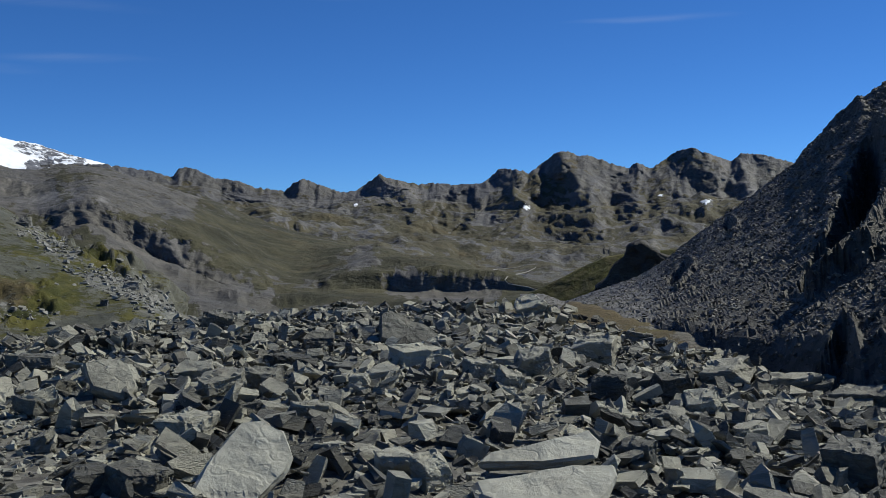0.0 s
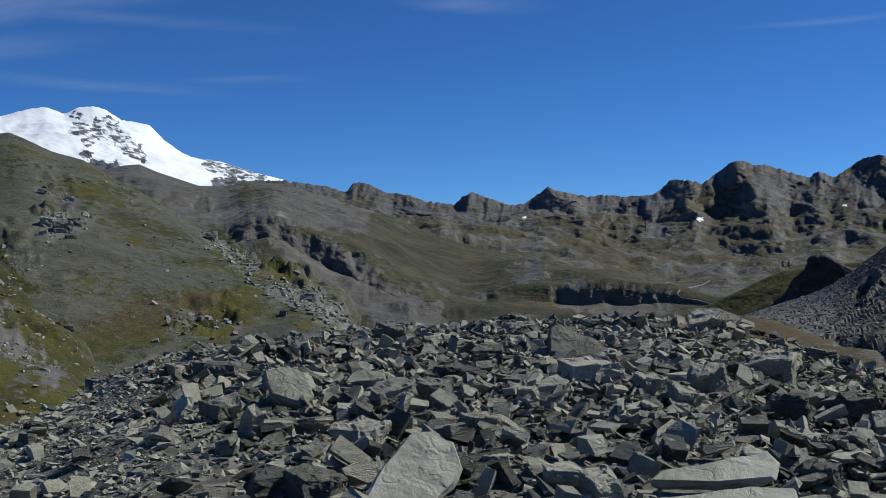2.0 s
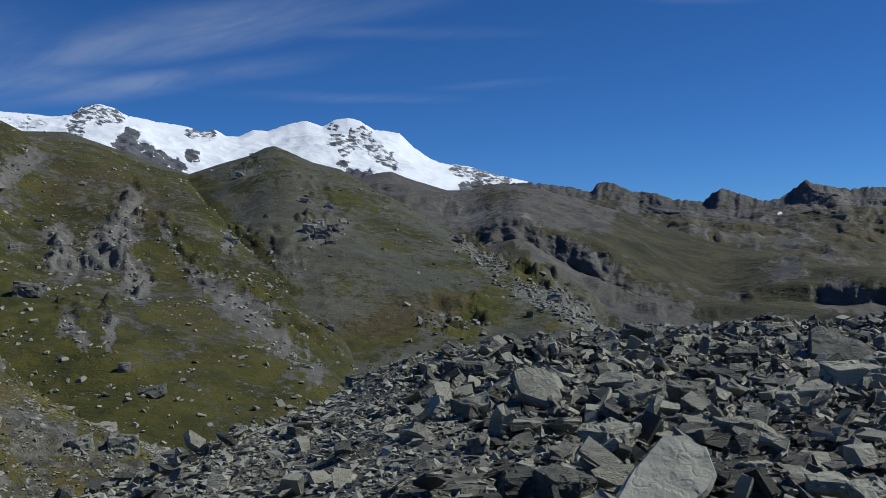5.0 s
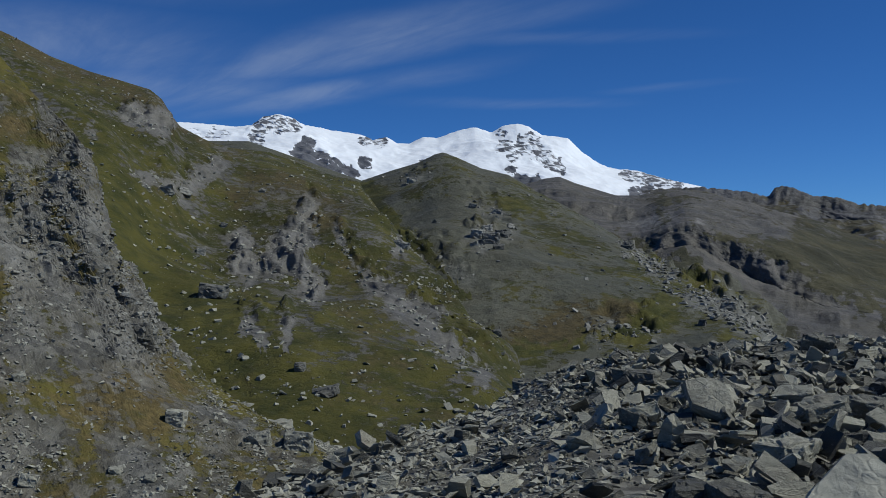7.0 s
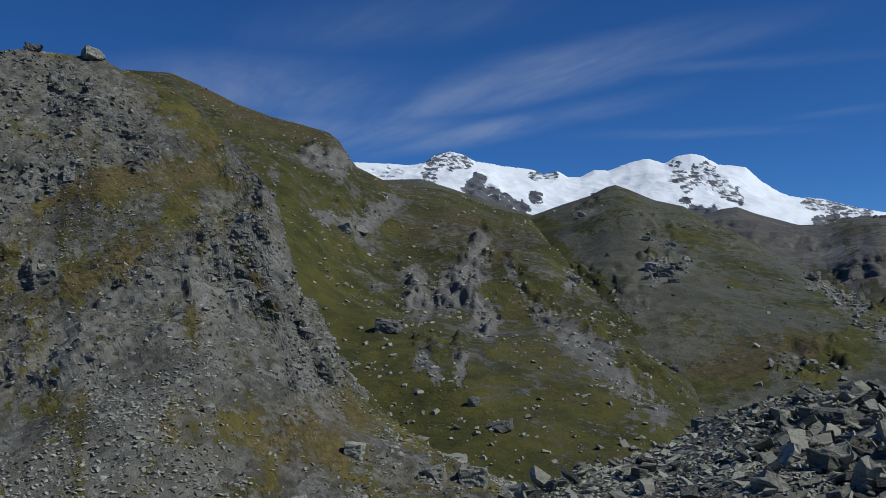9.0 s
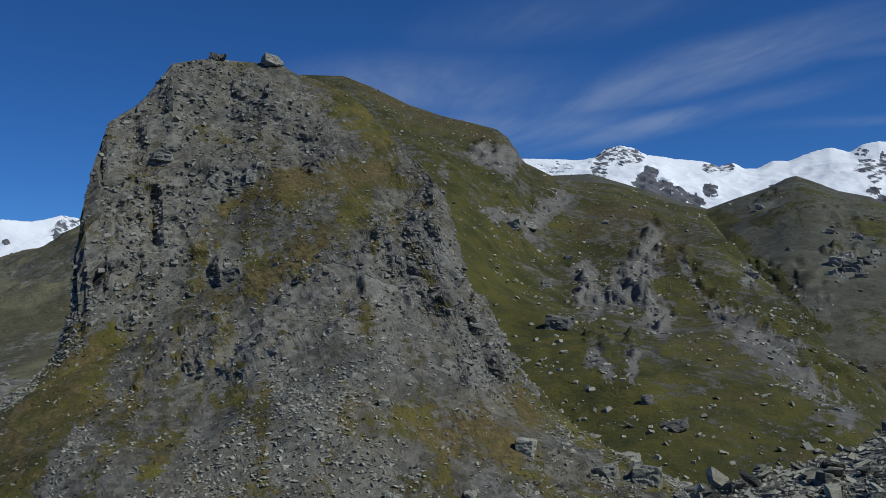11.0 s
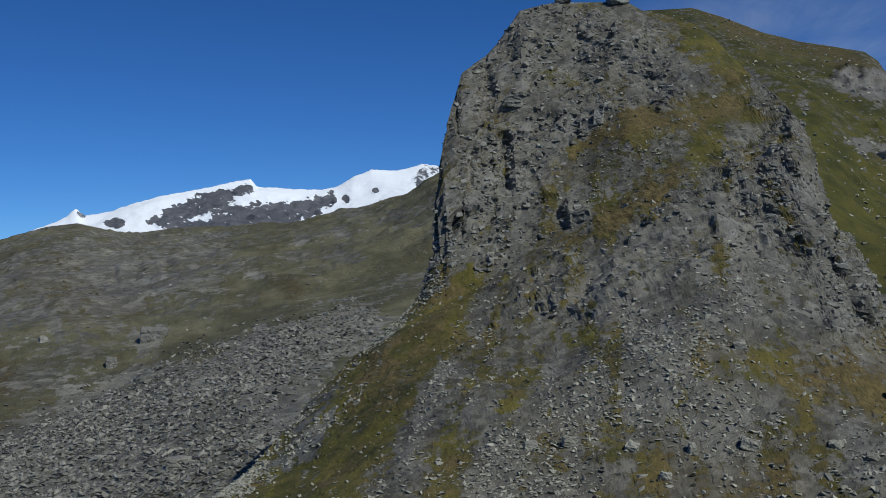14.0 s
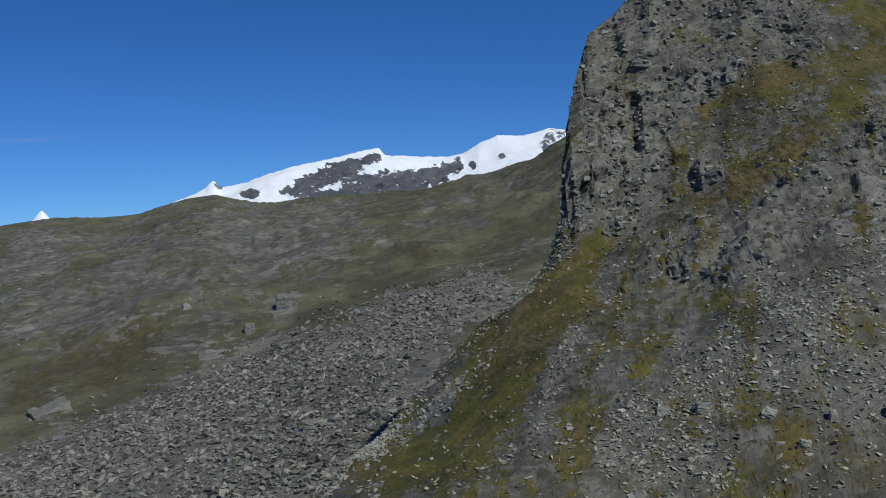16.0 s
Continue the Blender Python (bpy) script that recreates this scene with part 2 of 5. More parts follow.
FAR_CREST_EAST = [(-28.36, 4200, 195.1), (-24.59, 4200, 247.8), (-21.92, 4200, 276.7), (-20.33, 4200, 314.2), (-19.15, 4200, 321.7), (-18.70, 4200, 288.8), (-17.66, 4200, 320.7), (-16.61, 4200, 350.5), (-15.69, 4200, 336.5), (-14.70, 4200, 285.5), (-14.30, 4200, 270.1), (-13.62, 4200, 301.4), (-13.15, 4200, 272.1), (-12.13, 4200, 297.0), (-10.87, 4200, 331.6), (-10.40, 4200, 327.7), (-9.77, 4200, 347.4), (-9.13, 4200, 346.0), (-8.33, 4200, 302.6), (-7.53, 4200, 256.6), (-7.21, 4200, 273.4), (-5.93, 4200, 284.2), (-5.12, 4200, 230.9), (-4.31, 4200, 212.7)]
FAR_CREST_EAST += [(-3.19, 4200, 218.4)]
FAR_FOOT = [(-28.33, 2300, -125.4), (-9.54, 2300, -104.0), (-6.35, 2300, -103.2), (-1.53, 2300, -75.5), (3.28, 2300, -47.3), (9.55, 2300, -5.8), (15.55, 2300, -15.3), (22.76, 2300, -11.3)]
SNOW_CREST = [(11.30, 4600, 75.8), (13.90, 4600, 180.6), (14.90, 4600, 295.6), (15.95, 4600, 336.4), (17.77, 4600, 372.4), (19.30, 4600, 415.2), (20.86, 4600, 432.6), (21.48, 4600, 454.9), (22.41, 4600, 508.9), (23.19, 4600, 575.5), (24.62, 4600, 592.4), (25.41, 4600, 633.3), (26.05, 4600, 650.4), (26.85, 4600, 639.4), (27.50, 4600, 612.3), (28.46, 4600, 637.6), (29.44, 4600, 623.9), (30.57, 4600, 592.0), (31.38, 4600, 598.4), (32.19, 4600, 568.4), (32.84, 4600, 569.2), (33.48, 4600, 598.4), (34.28, 4600, 588.8), (34.92, 4600, 610.1)]
SNOW_CREST += [(36.20, 4600, 629.0), (38.10, 4600, 658.0), (38.89, 4600, 694.0), (39.67, 4600, 709.2), (40.46, 4600, 693.4), (41.09, 4600, 657.3), (41.87, 4600, 649.2), (43.41, 4600, 660.6), (44.93, 4600, 666.4), (48.50, 4600, 667.7), (52.49, 4600, 631.2)]
SNOW_FOOT = [(14.18, 3700, 166.2), (23.43, 3700, 204.8), (29.84, 3700, 235.5), (39.44, 3700, 265.5), (52.54, 3700, 266.0)]
BROWN_CREST = [(-8.00, 1700, -100.3), (-5.84, 1846, -79.4), (-3.65, 1992, -64.4), (-0.80, 2179, -45.3), (2.39, 2388, -14.7), (5.93, 2617, 22.4), (8.81, 2762, 71.7), (9.76, 2800, 99.8), (11.66, 2875, 130.5), (13.24, 2938, 160.0), (14.80, 3000, 188.5), (15.65, 3000, 206.3), (17.78, 3000, 215.4), (19.33, 3000, 200.0), (20.58, 3000, 202.2), (22.77, 3000, 240.9), (23.71, 3000, 262.5), (24.51, 3000, 258.7), (25.64, 3000, 243.5), (27.25, 3000, 238.9), (30.47, 3000, 242.6)]
BROWN_CLIFF_TOP = [(-8.61, 1600, -96.9), (-5.84, 1612, -70.9), (-1.11, 1632, -63.7), (0.81, 1640, -70.0), (5.33, 1700, -93.1), (7.25, 1717, -78.7), (9.49, 1737, -49.4), (10.43, 1746, -24.8), (11.38, 1754, -5.0), (12.96, 1769, 13.3), (14.52, 1783, 30.7), (15.91, 1796, 51.2), (16.32, 1799, 41.4), (16.68, 1803, 56.5), (17.05, 1806, 67.6), (17.60, 1811, 59.9), (18.38, 1819, 22.5), (19.73, 1831, 28.0), (22.69, 1860, 39.2), (26.66, 1900, 35.8)]
BROWN_CLIFF_FOOT = [(-8.61, 1592, -104.3), (-5.83, 1602, -101.5), (0.83, 1624, -99.3), (5.34, 1594, -111.4), (7.26, 1601, -102.1), (9.82, 1610, -86.1), (11.41, 1676, -70.2), (12.98, 1720, -52.1), (14.54, 1734, -27.7), (16.08, 1748, 6.5), (17.16, 1757, 21.4), (18.39, 1768, -9.0), (19.75, 1780, -6.5), (26.68, 1845, -13.2)]
BROWN_FOOT = [(-8.59, 1300, -111.9), (7.30, 1300, -139.5), (26.72, 1300, -96.8)]
HILL_CREST = [(11.48, 380, -42.6), (11.89, 386, -35.1), (12.57, 396, -25.6), (13.42, 408, -17.6), (14.30, 420, -13.6), (15.77, 445, -8.4), (17.27, 470, -2.3), (19.10, 500, 6.0), (20.32, 520, 13.6), (21.87, 552, 24.8), (23.43, 583, 35.4), (25.01, 615, 46.3), (26.59, 647, 60.0), (28.19, 679, 67.9), (29.47, 704, 77.9), (30.27, 720, 83.9), (30.75, 722, 83.0), (31.73, 725, 77.4), (33.35, 731, 72.2), (34.97, 737, 66.0), (38.14, 748, 82.1), (41.26, 760, 98.2)]
HILL_FOOT = [(11.49, 220.0, -25.11), (18.96, 229.1, -26.59), (23.66, 234.5, -27.26), (28.44, 240.0, -26.38), (33.24, 272.9, -23.65), (41.44, 330.0, -20.22)]
GREEN_CREST = [(24.39, 200.0, -27.44), (26.74, 220.0, -25.73), (27.87, 230.0, -18.26), (29.62, 265.0, -8.89), (31.42, 300.0, 0.68), (33.24, 338.4, 14.05), (35.22, 380.0, 34.78), (36.98, 383.5, 38.08), (38.58, 386.8, 42.66), (40.18, 390.0, 47.07), (42.12, 386.7, 48.10), (43.40, 384.4, 50.19), (44.99, 381.7, 55.44), (45.46, 380.8, 59.69), (45.93, 380.0, 65.00), (46.56, 382.7, 68.95), (48.15, 389.3, 73.26), (49.73, 396.0, 77.38), (51.61, 404.0, 83.79), (53.76, 413.3, 93.48), (55.29, 420.0, 99.53), (57.09, 408.0, 97.13), (58.28, 400.0, 95.54), (60.89, 382.0, 82.56)]
GREEN_CREST += [(63.97, 360.0, 35.43), (67.88, 330.0, -20.20)]
GREEN_MID = [(24.40, 190.0, -26.49), (26.74, 206.7, -24.62), (27.88, 215.0, -18.71), (29.68, 227.5, -14.25), (31.51, 240.0, -10.39), (33.37, 243.8, -7.04), (36.54, 250.0, -4.16), (39.72, 255.0, -1.06), (42.94, 260.0, -0.73), (47.38, 261.6, 5.63), (49.84, 262.6, 20.50), (55.38, 264.7, 23.83), (59.79, 266.5, 21.16), (63.98, 268.2, -3.56), (67.87, 270.0, -24.17)]
GREEN_FOOT = [(24.48, 118.0, -25.5), (33.64, 118.0, -25.5), (39.97, 118.0, -25.5), (46.29, 152.1, -19.66), (50.02, 153.4, -16.04), (67.87, 160.0, -16.76)]
CRAG_CREST = [(35.88, 64.8, -11.43), (38.04, 68.4, -10.54), (40.27, 72.0, -9.40), (43.14, 78.5, -7.98), (44.60, 81.7, -6.63), (46.07, 85.0, -4.19), (47.08, 89.3, -1.05), (47.81, 92.4, 1.93), (48.99, 97.3, 5.76), (49.41, 99.2, 9.72), (49.77, 100.8, 13.24), (50.75, 103.5, 15.94), (52.46, 108.1, 19.74), (54.17, 112.7, 24.46), (55.12, 115.2, 26.66), (56.72, 116.1, 28.22), (58.00, 116.8, 29.12), (58.80, 117.3, 30.33), (61.55, 118.8, 31.07), (63.16, 116.1, 30.50), (64.78, 113.4, 29.19), (65.11, 112.9, 28.10), (66.09, 111.2, 25.20), (66.74, 110.2, 23.72)]
CRAG_CREST += [(68.18, 104.0, 20.72), (68.68, 101.0, 17.34), (68.95, 98.0, 15.8), (69.21, 95.5, 13.29), (69.38, 94.5, 9.98), (69.45, 93.0, 6.57), (69.9, 90.0, 3.02), (70.73, 88.0, -0.93), (71.81, 86.0, -3.23), (74.44, 81.0, -6.51), (77.43, 74.5, -10.0), (80.02, 68.0, -12.0), (81.42, 65.0, -12.84), (84.67, 57.0, -14.35), (91.77, 37.4, -12.56)]
CRAG_MID = [(35.9, 60.8, -11.4), (38.07, 63.1, -10.57), (40.29, 65.4, -9.41), (43.17, 69.2, -8.13), (44.63, 71.1, -7.08), (46.11, 73.0, -5.74), (47.15, 74.8, -4.29), (49.12, 78.3, -1.96), (52.2, 83.6, 2.05), (55.36, 85.6, 4.57), (58.57, 87.7, 4.74), (61.81, 89.7, 3.41), (65.05, 88.0, 1.01), (68.24, 84.0, -1.64), (70.6, 80.5, -3.18), (72.0, 78.5, -4.71), (74.46, 74.5, -7.46), (77.44, 69.5, -10.32), (80.03, 65.4, -12.24), (81.43, 62.4, -12.89), (84.67, 55.2, -14.28), (91.77, 38.0, -12.95)]
CRAG_FOOT = [(35.98, 47.5, -10.84), (43.42, 44.3, -11.83), (49.56, 41.8, -13.11), (62.26, 41.1, -13.52), (74.66, 40.3, -13.18), (81.52, 39.9, -13.34), (91.79, 38.0, -15.06)]
LEFT_CREST = [(60.45, 700, 76.6), (66.55, 769, 81.7), (69.42, 800, 72.1), (71.07, 848, 56.4), (72.36, 886, 55.0), (73.99, 933, 48.8), (75.61, 981, 44.4), (77.57, 1030, 36.7), (79.50, 1075, 40.0), (81.43, 1120, 41.4), (82.70, 1150, 45.6), (84.61, 1195, 45.8), (86.51, 1240, 42.4), (87.76, 1270, 44.5), (89.58, 1307, 58.3), (90.81, 1322, 56.5), (92.03, 1336, 49.5), (93.26, 1351, 38.1), (95.61, 1380, 35.4), (97.88, 1409, 40.7), (99.00, 1424, 37.9), (100.65, 1445, 33.5), (104.61, 1500, 20.4)]
LEFT_MID = [(60.76, 330.0, -5.58), (70.35, 330.0, -6.72), (77.80, 314.0, -13.20), (81.73, 305.6, -19.46), (84.32, 300.0, -22.51), (87.25, 285.5, -29.96), (90.41, 269.4, -33.75), (94.10, 250.0, -36.58), (97.63, 244.0, -39.93), (101.28, 237.5, -41.89), (105.25, 230.0, -43.98)]
LEFT_FOOT = [(61.19, 150.0, -29.31), (70.57, 130.0, -27.91), (80.40, 110.0, -28.78), (93.24, 100.6, -35.01), (105.85, 90.0, -34.02)]
PLATEAU_CREST = [(65.12, 4700, 250.5), (68.49, 4700, 371.3), (69.57, 4700, 426.3), (70.67, 4700, 442.2), (71.48, 4700, 422.5), (72.28, 4700, 413.1), (73.56, 4700, 421.5), (74.54, 4700, 391.6), (75.53, 4700, 345.7), (76.50, 4700, 333.9), (78.43, 4700, 344.2), (80.03, 4700, 355.5), (80.33, 4700, 390.8), (81.30, 4700, 378.5), (83.23, 4700, 345.8), (85.15, 4700, 320.7), (86.74, 4700, 286.7), (88.01, 4700, 251.9), (89.19, 4700, 235.0), (89.43, 4700, 253.8), (89.60, 4700, 269.8), (89.86, 4700, 255.2), (90.12, 4700, 232.8), (90.65, 4700, 211.4)]
PLATEAU_CREST += [(91.11, 4700, 197.5), (95.05, 4700, 84.4), (98.11, 4700, 115.5), (98.37, 4700, 145.9), (98.61, 4700, 163.9), (98.82, 4700, 147.4), (99.09, 4700, 118.9), (99.56, 4700, 105.9), (102.28, 4700, 63.0)]
PLATEAU_FOOT = [(65.28, 4100, -28.9), (79.59, 4100, 21.2), (90.92, 4100, 15.4), (102.37, 4100, -69.6)]
RIGHT_CREST = [(-34.79, 30.0, 8.37), (-29.42, 32.7, 7.43), (-26.47, 34.0, 6.48), (-25.44, 35.7, 6.27), (-24.61, 37.0, 6.09), (-23.77, 38.4, 5.88), (-23.35, 39.1, 5.45), (-22.49, 40.4, 5.01), (-21.92, 41.3, 4.47), (-20.31, 43.8, 3.67), (-18.83, 46.0, 2.81), (-17.03, 51.2, 1.84), (-15.19, 56.4, 0.33), (-13.63, 60.7, -0.77), (-12.07, 65.0, -1.55), (-10.49, 67.1, -2.32), (-9.53, 68.3, -2.74), (-8.26, 70.0, -2.29)]
RIGHT_FOOT = [(-34.72, 8.6, -0.09), (-26.39, 11.5, -0.28), (-21.70, 13.3, -0.27), (-17.28, 15.0, -0.15), (-12.67, 17.2, 0.03), (-10.16, 18.4, 0.13), (-8.25, 19.3, 0.18)]
KNOLL_CREST = [(-18.81, 110.0, -3.38), (-16.71, 110.0, -0.98), (-15.03, 110.0, -0.36), (-14.58, 110.0, 0.25), (-13.81, 110.0, 1.23), (-13.34, 110.0, 1.00), (-12.87, 110.0, -0.33), (-12.39, 110.0, -1.24), (-11.92, 110.0, -2.76), (-10.49, 110.0, -5.20)]
SADDLE_CREST = [(-18.82, 260.0, -1.87), (-15.80, 260.0, -1.77), (-12.71, 260.0, -3.10), (-11.77, 260.0, -3.79), (-10.82, 260.0, -5.64), (-9.55, 260.0, -8.50), (-8.27, 260.0, -11.38), (-6.98, 260.0, -13.83), (-5.69, 260.0, -16.71)]
MOUND_BRIM = [(-34.72, 9.0, -0.16), (-26.39, 12.0, -0.33), (-21.70, 14.1, -0.34), (-17.28, 16.0, -0.22), (-12.67, 18.6, -0.01), (-10.16, 20.0, 0.15), (-7.30, 19.7, 0.31), (-1.83, 19.0, 0.46), (2.03, 18.2, 0.43), (5.85, 17.4, 0.44), (12.30, 15.0, 0.53), (12.64, 16.0, 0.48), (15.85, 14.4, 0.54), (20.46, 13.7, 0.53), (23.62, 13.2, 0.46), (25.87, 12.8, 0.32), (27.81, 12.5, 0.17), (30.07, 11.9, 0.05), (33.30, 10.9, 0.03), (36.52, 10.0, -0.03), (38.43, 9.5, -0.07), (41.57, 8.8, -0.09), (44.64, 8.0, -0.10), (51.66, 6.5, -0.04)]
FAR_MID = [(-28.34, 3350, -30.6), (-18.82, 3350, -26.2), (-9.56, 3350, -40.0), (-6.37, 3350, -28.8), (-1.54, 3350, -7.1), (3.26, 3350, 24.1), (9.53, 3350, 64.4), (15.52, 3350, 75.3), (22.73, 3350, 76.4)]
BENCH_PALE = [(2.1, 24, 22, 7, -20, 0.8), (5.9, 14, 28, 6, 0, 0.6), (-4.0, -40, 22, 7, 0, 0.7), (18.8, 85, 67, 17, 0, 0.3), (16.1, 73, 11, 7, 0, 0.6)]
FAR_SNOW = [(2.3, 132, 10, 7, 0, 1), (-7.4, 111, 16, 10, 0, 1.2), (-17.3, 121, 20, 8, 0, 1.2), (15.1, 225, 14, 7, 0, 1), (-14.9, 152, 12, 6, 0, 1)]
MOUND_TURF = [(0.4, 0.6, 0.5, 0.1, 0, 1.2), (-12.7, 0.3, 0.9, 0.2, -15, 1.2), (-3.7, 0.1, 0.4, 0.1, 0, 0.6), (-8.2, 0.2, 0.4, 0.1, 0, 0.6)]
MOUND_BOULDERS = [(15.6, 10.1, 0.54, 0.26), (10.0, 9.2, 0.44, 0.25), (7.8, 9.6, 0.35, 0.28), (6.1, 11.1, 0.59, 0.24), (11.8, 7.9, 0.36, 0.19), (-12.0, 10.3, 0.35, 0.36), (-15.3, 10.9, 0.38, 0.34), (-11.1, 13.3, 0.56, 0.34), (-18.5, 13.4, 0.64, 0.32), (-21.8, 13.6, 0.73, 0.35), (-25.4, 12.6, 0.67, 0.35), (-1.3, 11.2, 0.63, 0.24), (-7.8, 18.4, 0.62, 0.29), (10.1, 14.1, 0.33, 0.27), (-7.7, 11.4, 0.42, 0.29), (-13.6, 16.8, 0.4, 0.21), (4.5, 13.2, 0.39, 0.24), (4.1, 7.0, 0.18, 0.13), (-1.9, 6.4, 0.23, 0.2), (14.6, 6.4, 0.34, 0.22), (17.2, 6.5, 0.31, 0.18)]
MOUND_BOULDERS += [(-24.8, 7.9, 0.40, 0.40), (-17.0, 10.3, 0.36, 0.23), (-19.6, 9.2, 0.31, 0.23), (-4.7, 10.7, 0.36, 0.24), (0.8, 9.9, 0.34, 0.22), (2.1, 9.6, 0.22, 0.22), (5.1, 8.4, 0.33, 0.19), (-6.3, 9.9, 0.33, 0.20), (-14.8, 9.0, 0.31, 0.20), (-23.1, 13.5, 0.46, 0.23), (18.5, 9.9, 0.31, 0.17), (19.6, 11.6, 0.46, 0.17), (0.2, 6.7, 0.27, 0.15), (-13.5, 7.5, 0.25, 0.17)]
EAST_SPURS = [(-15.2, 3650, 43, -16.3, 3250, -51, 0.8, 0.4), (-5.4, 3700, 62, -6.2, 3350, -23, 0.8, 0.4), (-16.9, 3900, 162, -17.9, 3500, 30, 0.8, 0.4), (-6.6, 4000, 201, -7.3, 3600, 39, 0.8, 0.4), (-10.7, 3560, 28, -9.7, 3050, -111, 0.8, 0.4)]
WEST_SPURS = [(-1.8, 3700, 69, -4.2, 3000, -53, 0.8, 0.4), (3.3, 3500, 49, 1.3, 2900, -48, 0.8, 0.4), (0.4, 3000, -30, -2.2, 2450, -115, 0.8, 0.4), (8.0, 3600, 58, 5.8, 2900, -42, 0.8, 0.35), (14.3, 3900, 171, 11.7, 3300, 46, 0.8, 0.35), (9.5, 4100, 180, 5.3, 3600, 31, 0.8, 0.35)]
TRACK = [(-5.07, -1.96), (-5.71, -1.87), (-6.68, -1.81), (-7.32, -1.66), (-7.83, -1.60), (-7.89, -1.79), (-7.48, -2.01), (-6.83, -2.17), (-6.29, -2.29), (-6.13, -2.48), (-6.35, -2.71), (-6.92, -2.81), (-7.47, -2.91), (-7.95, -3.07)]

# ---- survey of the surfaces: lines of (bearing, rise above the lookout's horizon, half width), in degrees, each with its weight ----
SNOW_ROCKS = [
    (0.62, [(40.8, 6.93, 0.39), (40.88, 7.8, 0.45), (39.93, 8.34, 0.71), (38.67, 8.0, 0.39)]),
    (0.62, [(27.02, 7.39, 0.39), (26.41, 6.1, 0.35), (25.58, 7.03, 0.55), (24.58, 6.21, 0.52), (23.64, 5.32, 0.32)]),
    (0.62, [(20.08, 4.95, 0.35), (18.53, 4.64, 0.35), (17.16, 4.21, 0.29)]),
    (0.62, [(33.8, 7.21, 0.39), (34.93, 7.22, 0.26)]),
    (1.1, [(37.96, 7.08, 0.42), (38.6, 6.61, 0.39)]),
    (1.1, [(37.98, 6.35, 0.48), (36.71, 5.9, 0.58), (35.6, 5.32, 0.45)]),
    (1.1, [(34.79, 6.01, 0.39)]),
    (1.1, [(26.42, 5.4, 0.29)]),
    (1.1, [(26.11, 4.88, 0.26), (24.99, 4.72, 0.35)]),
    (1.1, [(19.64, 3.98, 0.29), (18.7, 4.11, 0.19)]),
    (0.5, [(44.64, 7.52, 0.39), (42.5, 7.67, 0.26)]),
    (0.5, [(27.2, 6.7, 0.29)]),
    (0.5, [(31.57, 6.15, 0.19)]),
]
PLATEAU_ROCKS = [
    (1.3, [(85.85, 2.42, 0.19), (84.49, 2.85, 0.45), (83.26, 3.3, 0.58), (81.72, 3.73, 0.45)]),
    (1.3, [(81.24, 4.04, 0.29), (80.46, 4.18, 0.29)]),
    (1.3, [(81.91, 2.64, 0.65), (80.2, 2.75, 0.58), (78.63, 2.87, 0.55), (77.2, 3.06, 0.55), (75.92, 3.54, 0.29)]),
    (1.3, [(87.47, 2.45, 0.29), (88.05, 2.47, 0.13)]),
    (1.3, [(75.05, 3.51, 0.23)]),
    (1.3, [(73.34, 3.94, 0.16)]),
    (0.65, [(70.91, 4.35, 0.29), (70.51, 4.88, 0.39), (69.86, 5.09, 0.32)]),
    (0.65, [(89.33, 3.01, 0.26)]),
    (1.2, [(85.11, 2.25, 0.19), (82.08, 2.11, 0.39), (78.02, 2.12, 0.26), (75.96, 2.26, 0.13)]),
]
FAR_FACES = [
    (1.15, [(1.47, 3.09, 0.58), (0.36, 2.28, 0.84), (-0.59, 1.47, 0.65)]),
    (1.15, [(-4.3, 2.07, 0.58), (-3.56, 1.44, 0.97), (-2.84, 0.8, 0.48)]),
    (1.15, [(-9.9, 2.16, 1.29), (-9.58, 1.04, 1.68)]),
    (1.15, [(-11.15, -0.25, 0.84), (-10.03, -1.36, 0.84)]),
    (1.15, [(-13.43, 3.67, 0.39), (-12.74, 2.43, 0.71), (-13.04, 1.41, 0.77)]),
    (0.85, [(-16.3, 4.07, 1.1), (-17.35, 3.11, 0.97)]),
    (1.15, [(-18.79, 3.54, 0.48), (-18.99, 2.61, 0.71)]),
    (0.9, [(-4.12, -0.28, 0.84)]),
    (0.9, [(-6.25, 3.43, 0.84)]),
    (0.9, [(-9.12, 3.76, 0.77), (-9.91, 2.95, 0.58)]),
    (0.9, [(-15.65, -0.14, 0.84)]),
    (1.2, [(9.22, 2.37, 0.71), (7.63, 1.44, 0.77)]),
    (1.2, [(5.83, 2.95, 0.52)]),
    (1.2, [(5.39, 0.75, 0.58), (4.12, 0.34, 0.52)]),
    (1.2, [(-8.84, 4.05, 0.71)]),
]
BENCH_FACES = [
    (0.95, [(15.74, 0.95, 0.52), (14.4, 0.47, 0.65), (13.14, -0.52, 0.77), (12.51, -1.43, 0.58)]),
    (0.95, [(16.4, -0.39, 0.29)]),
    (0.55, [(0.0, -2.53, 0.65), (-1.02, -2.92, 0.45)]),
    (0.55, [(-3.03, -2.94, 0.65), (-4.55, -3.1, 0.52)]),
    (0.95, [(5.95, -3.54, 0.29)]),
    (0.95, [(24.49, 4.13, 0.58), (23.44, 3.45, 0.65)]),
    (0.8, [(18.46, 0.99, 0.39)]),
    (0.8, [(17.07, 1.06, 0.39)]),
    (0.8, [(10.6, -2.43, 0.58), (9.33, -3.42, 0.52)]),
    (0.8, [(1.6, -0.98, 0.52)]),
    (0.8, [(4.18, -2.7, 0.39)]),
    (0.8, [(20.37, 2.7, 0.45)]),
]
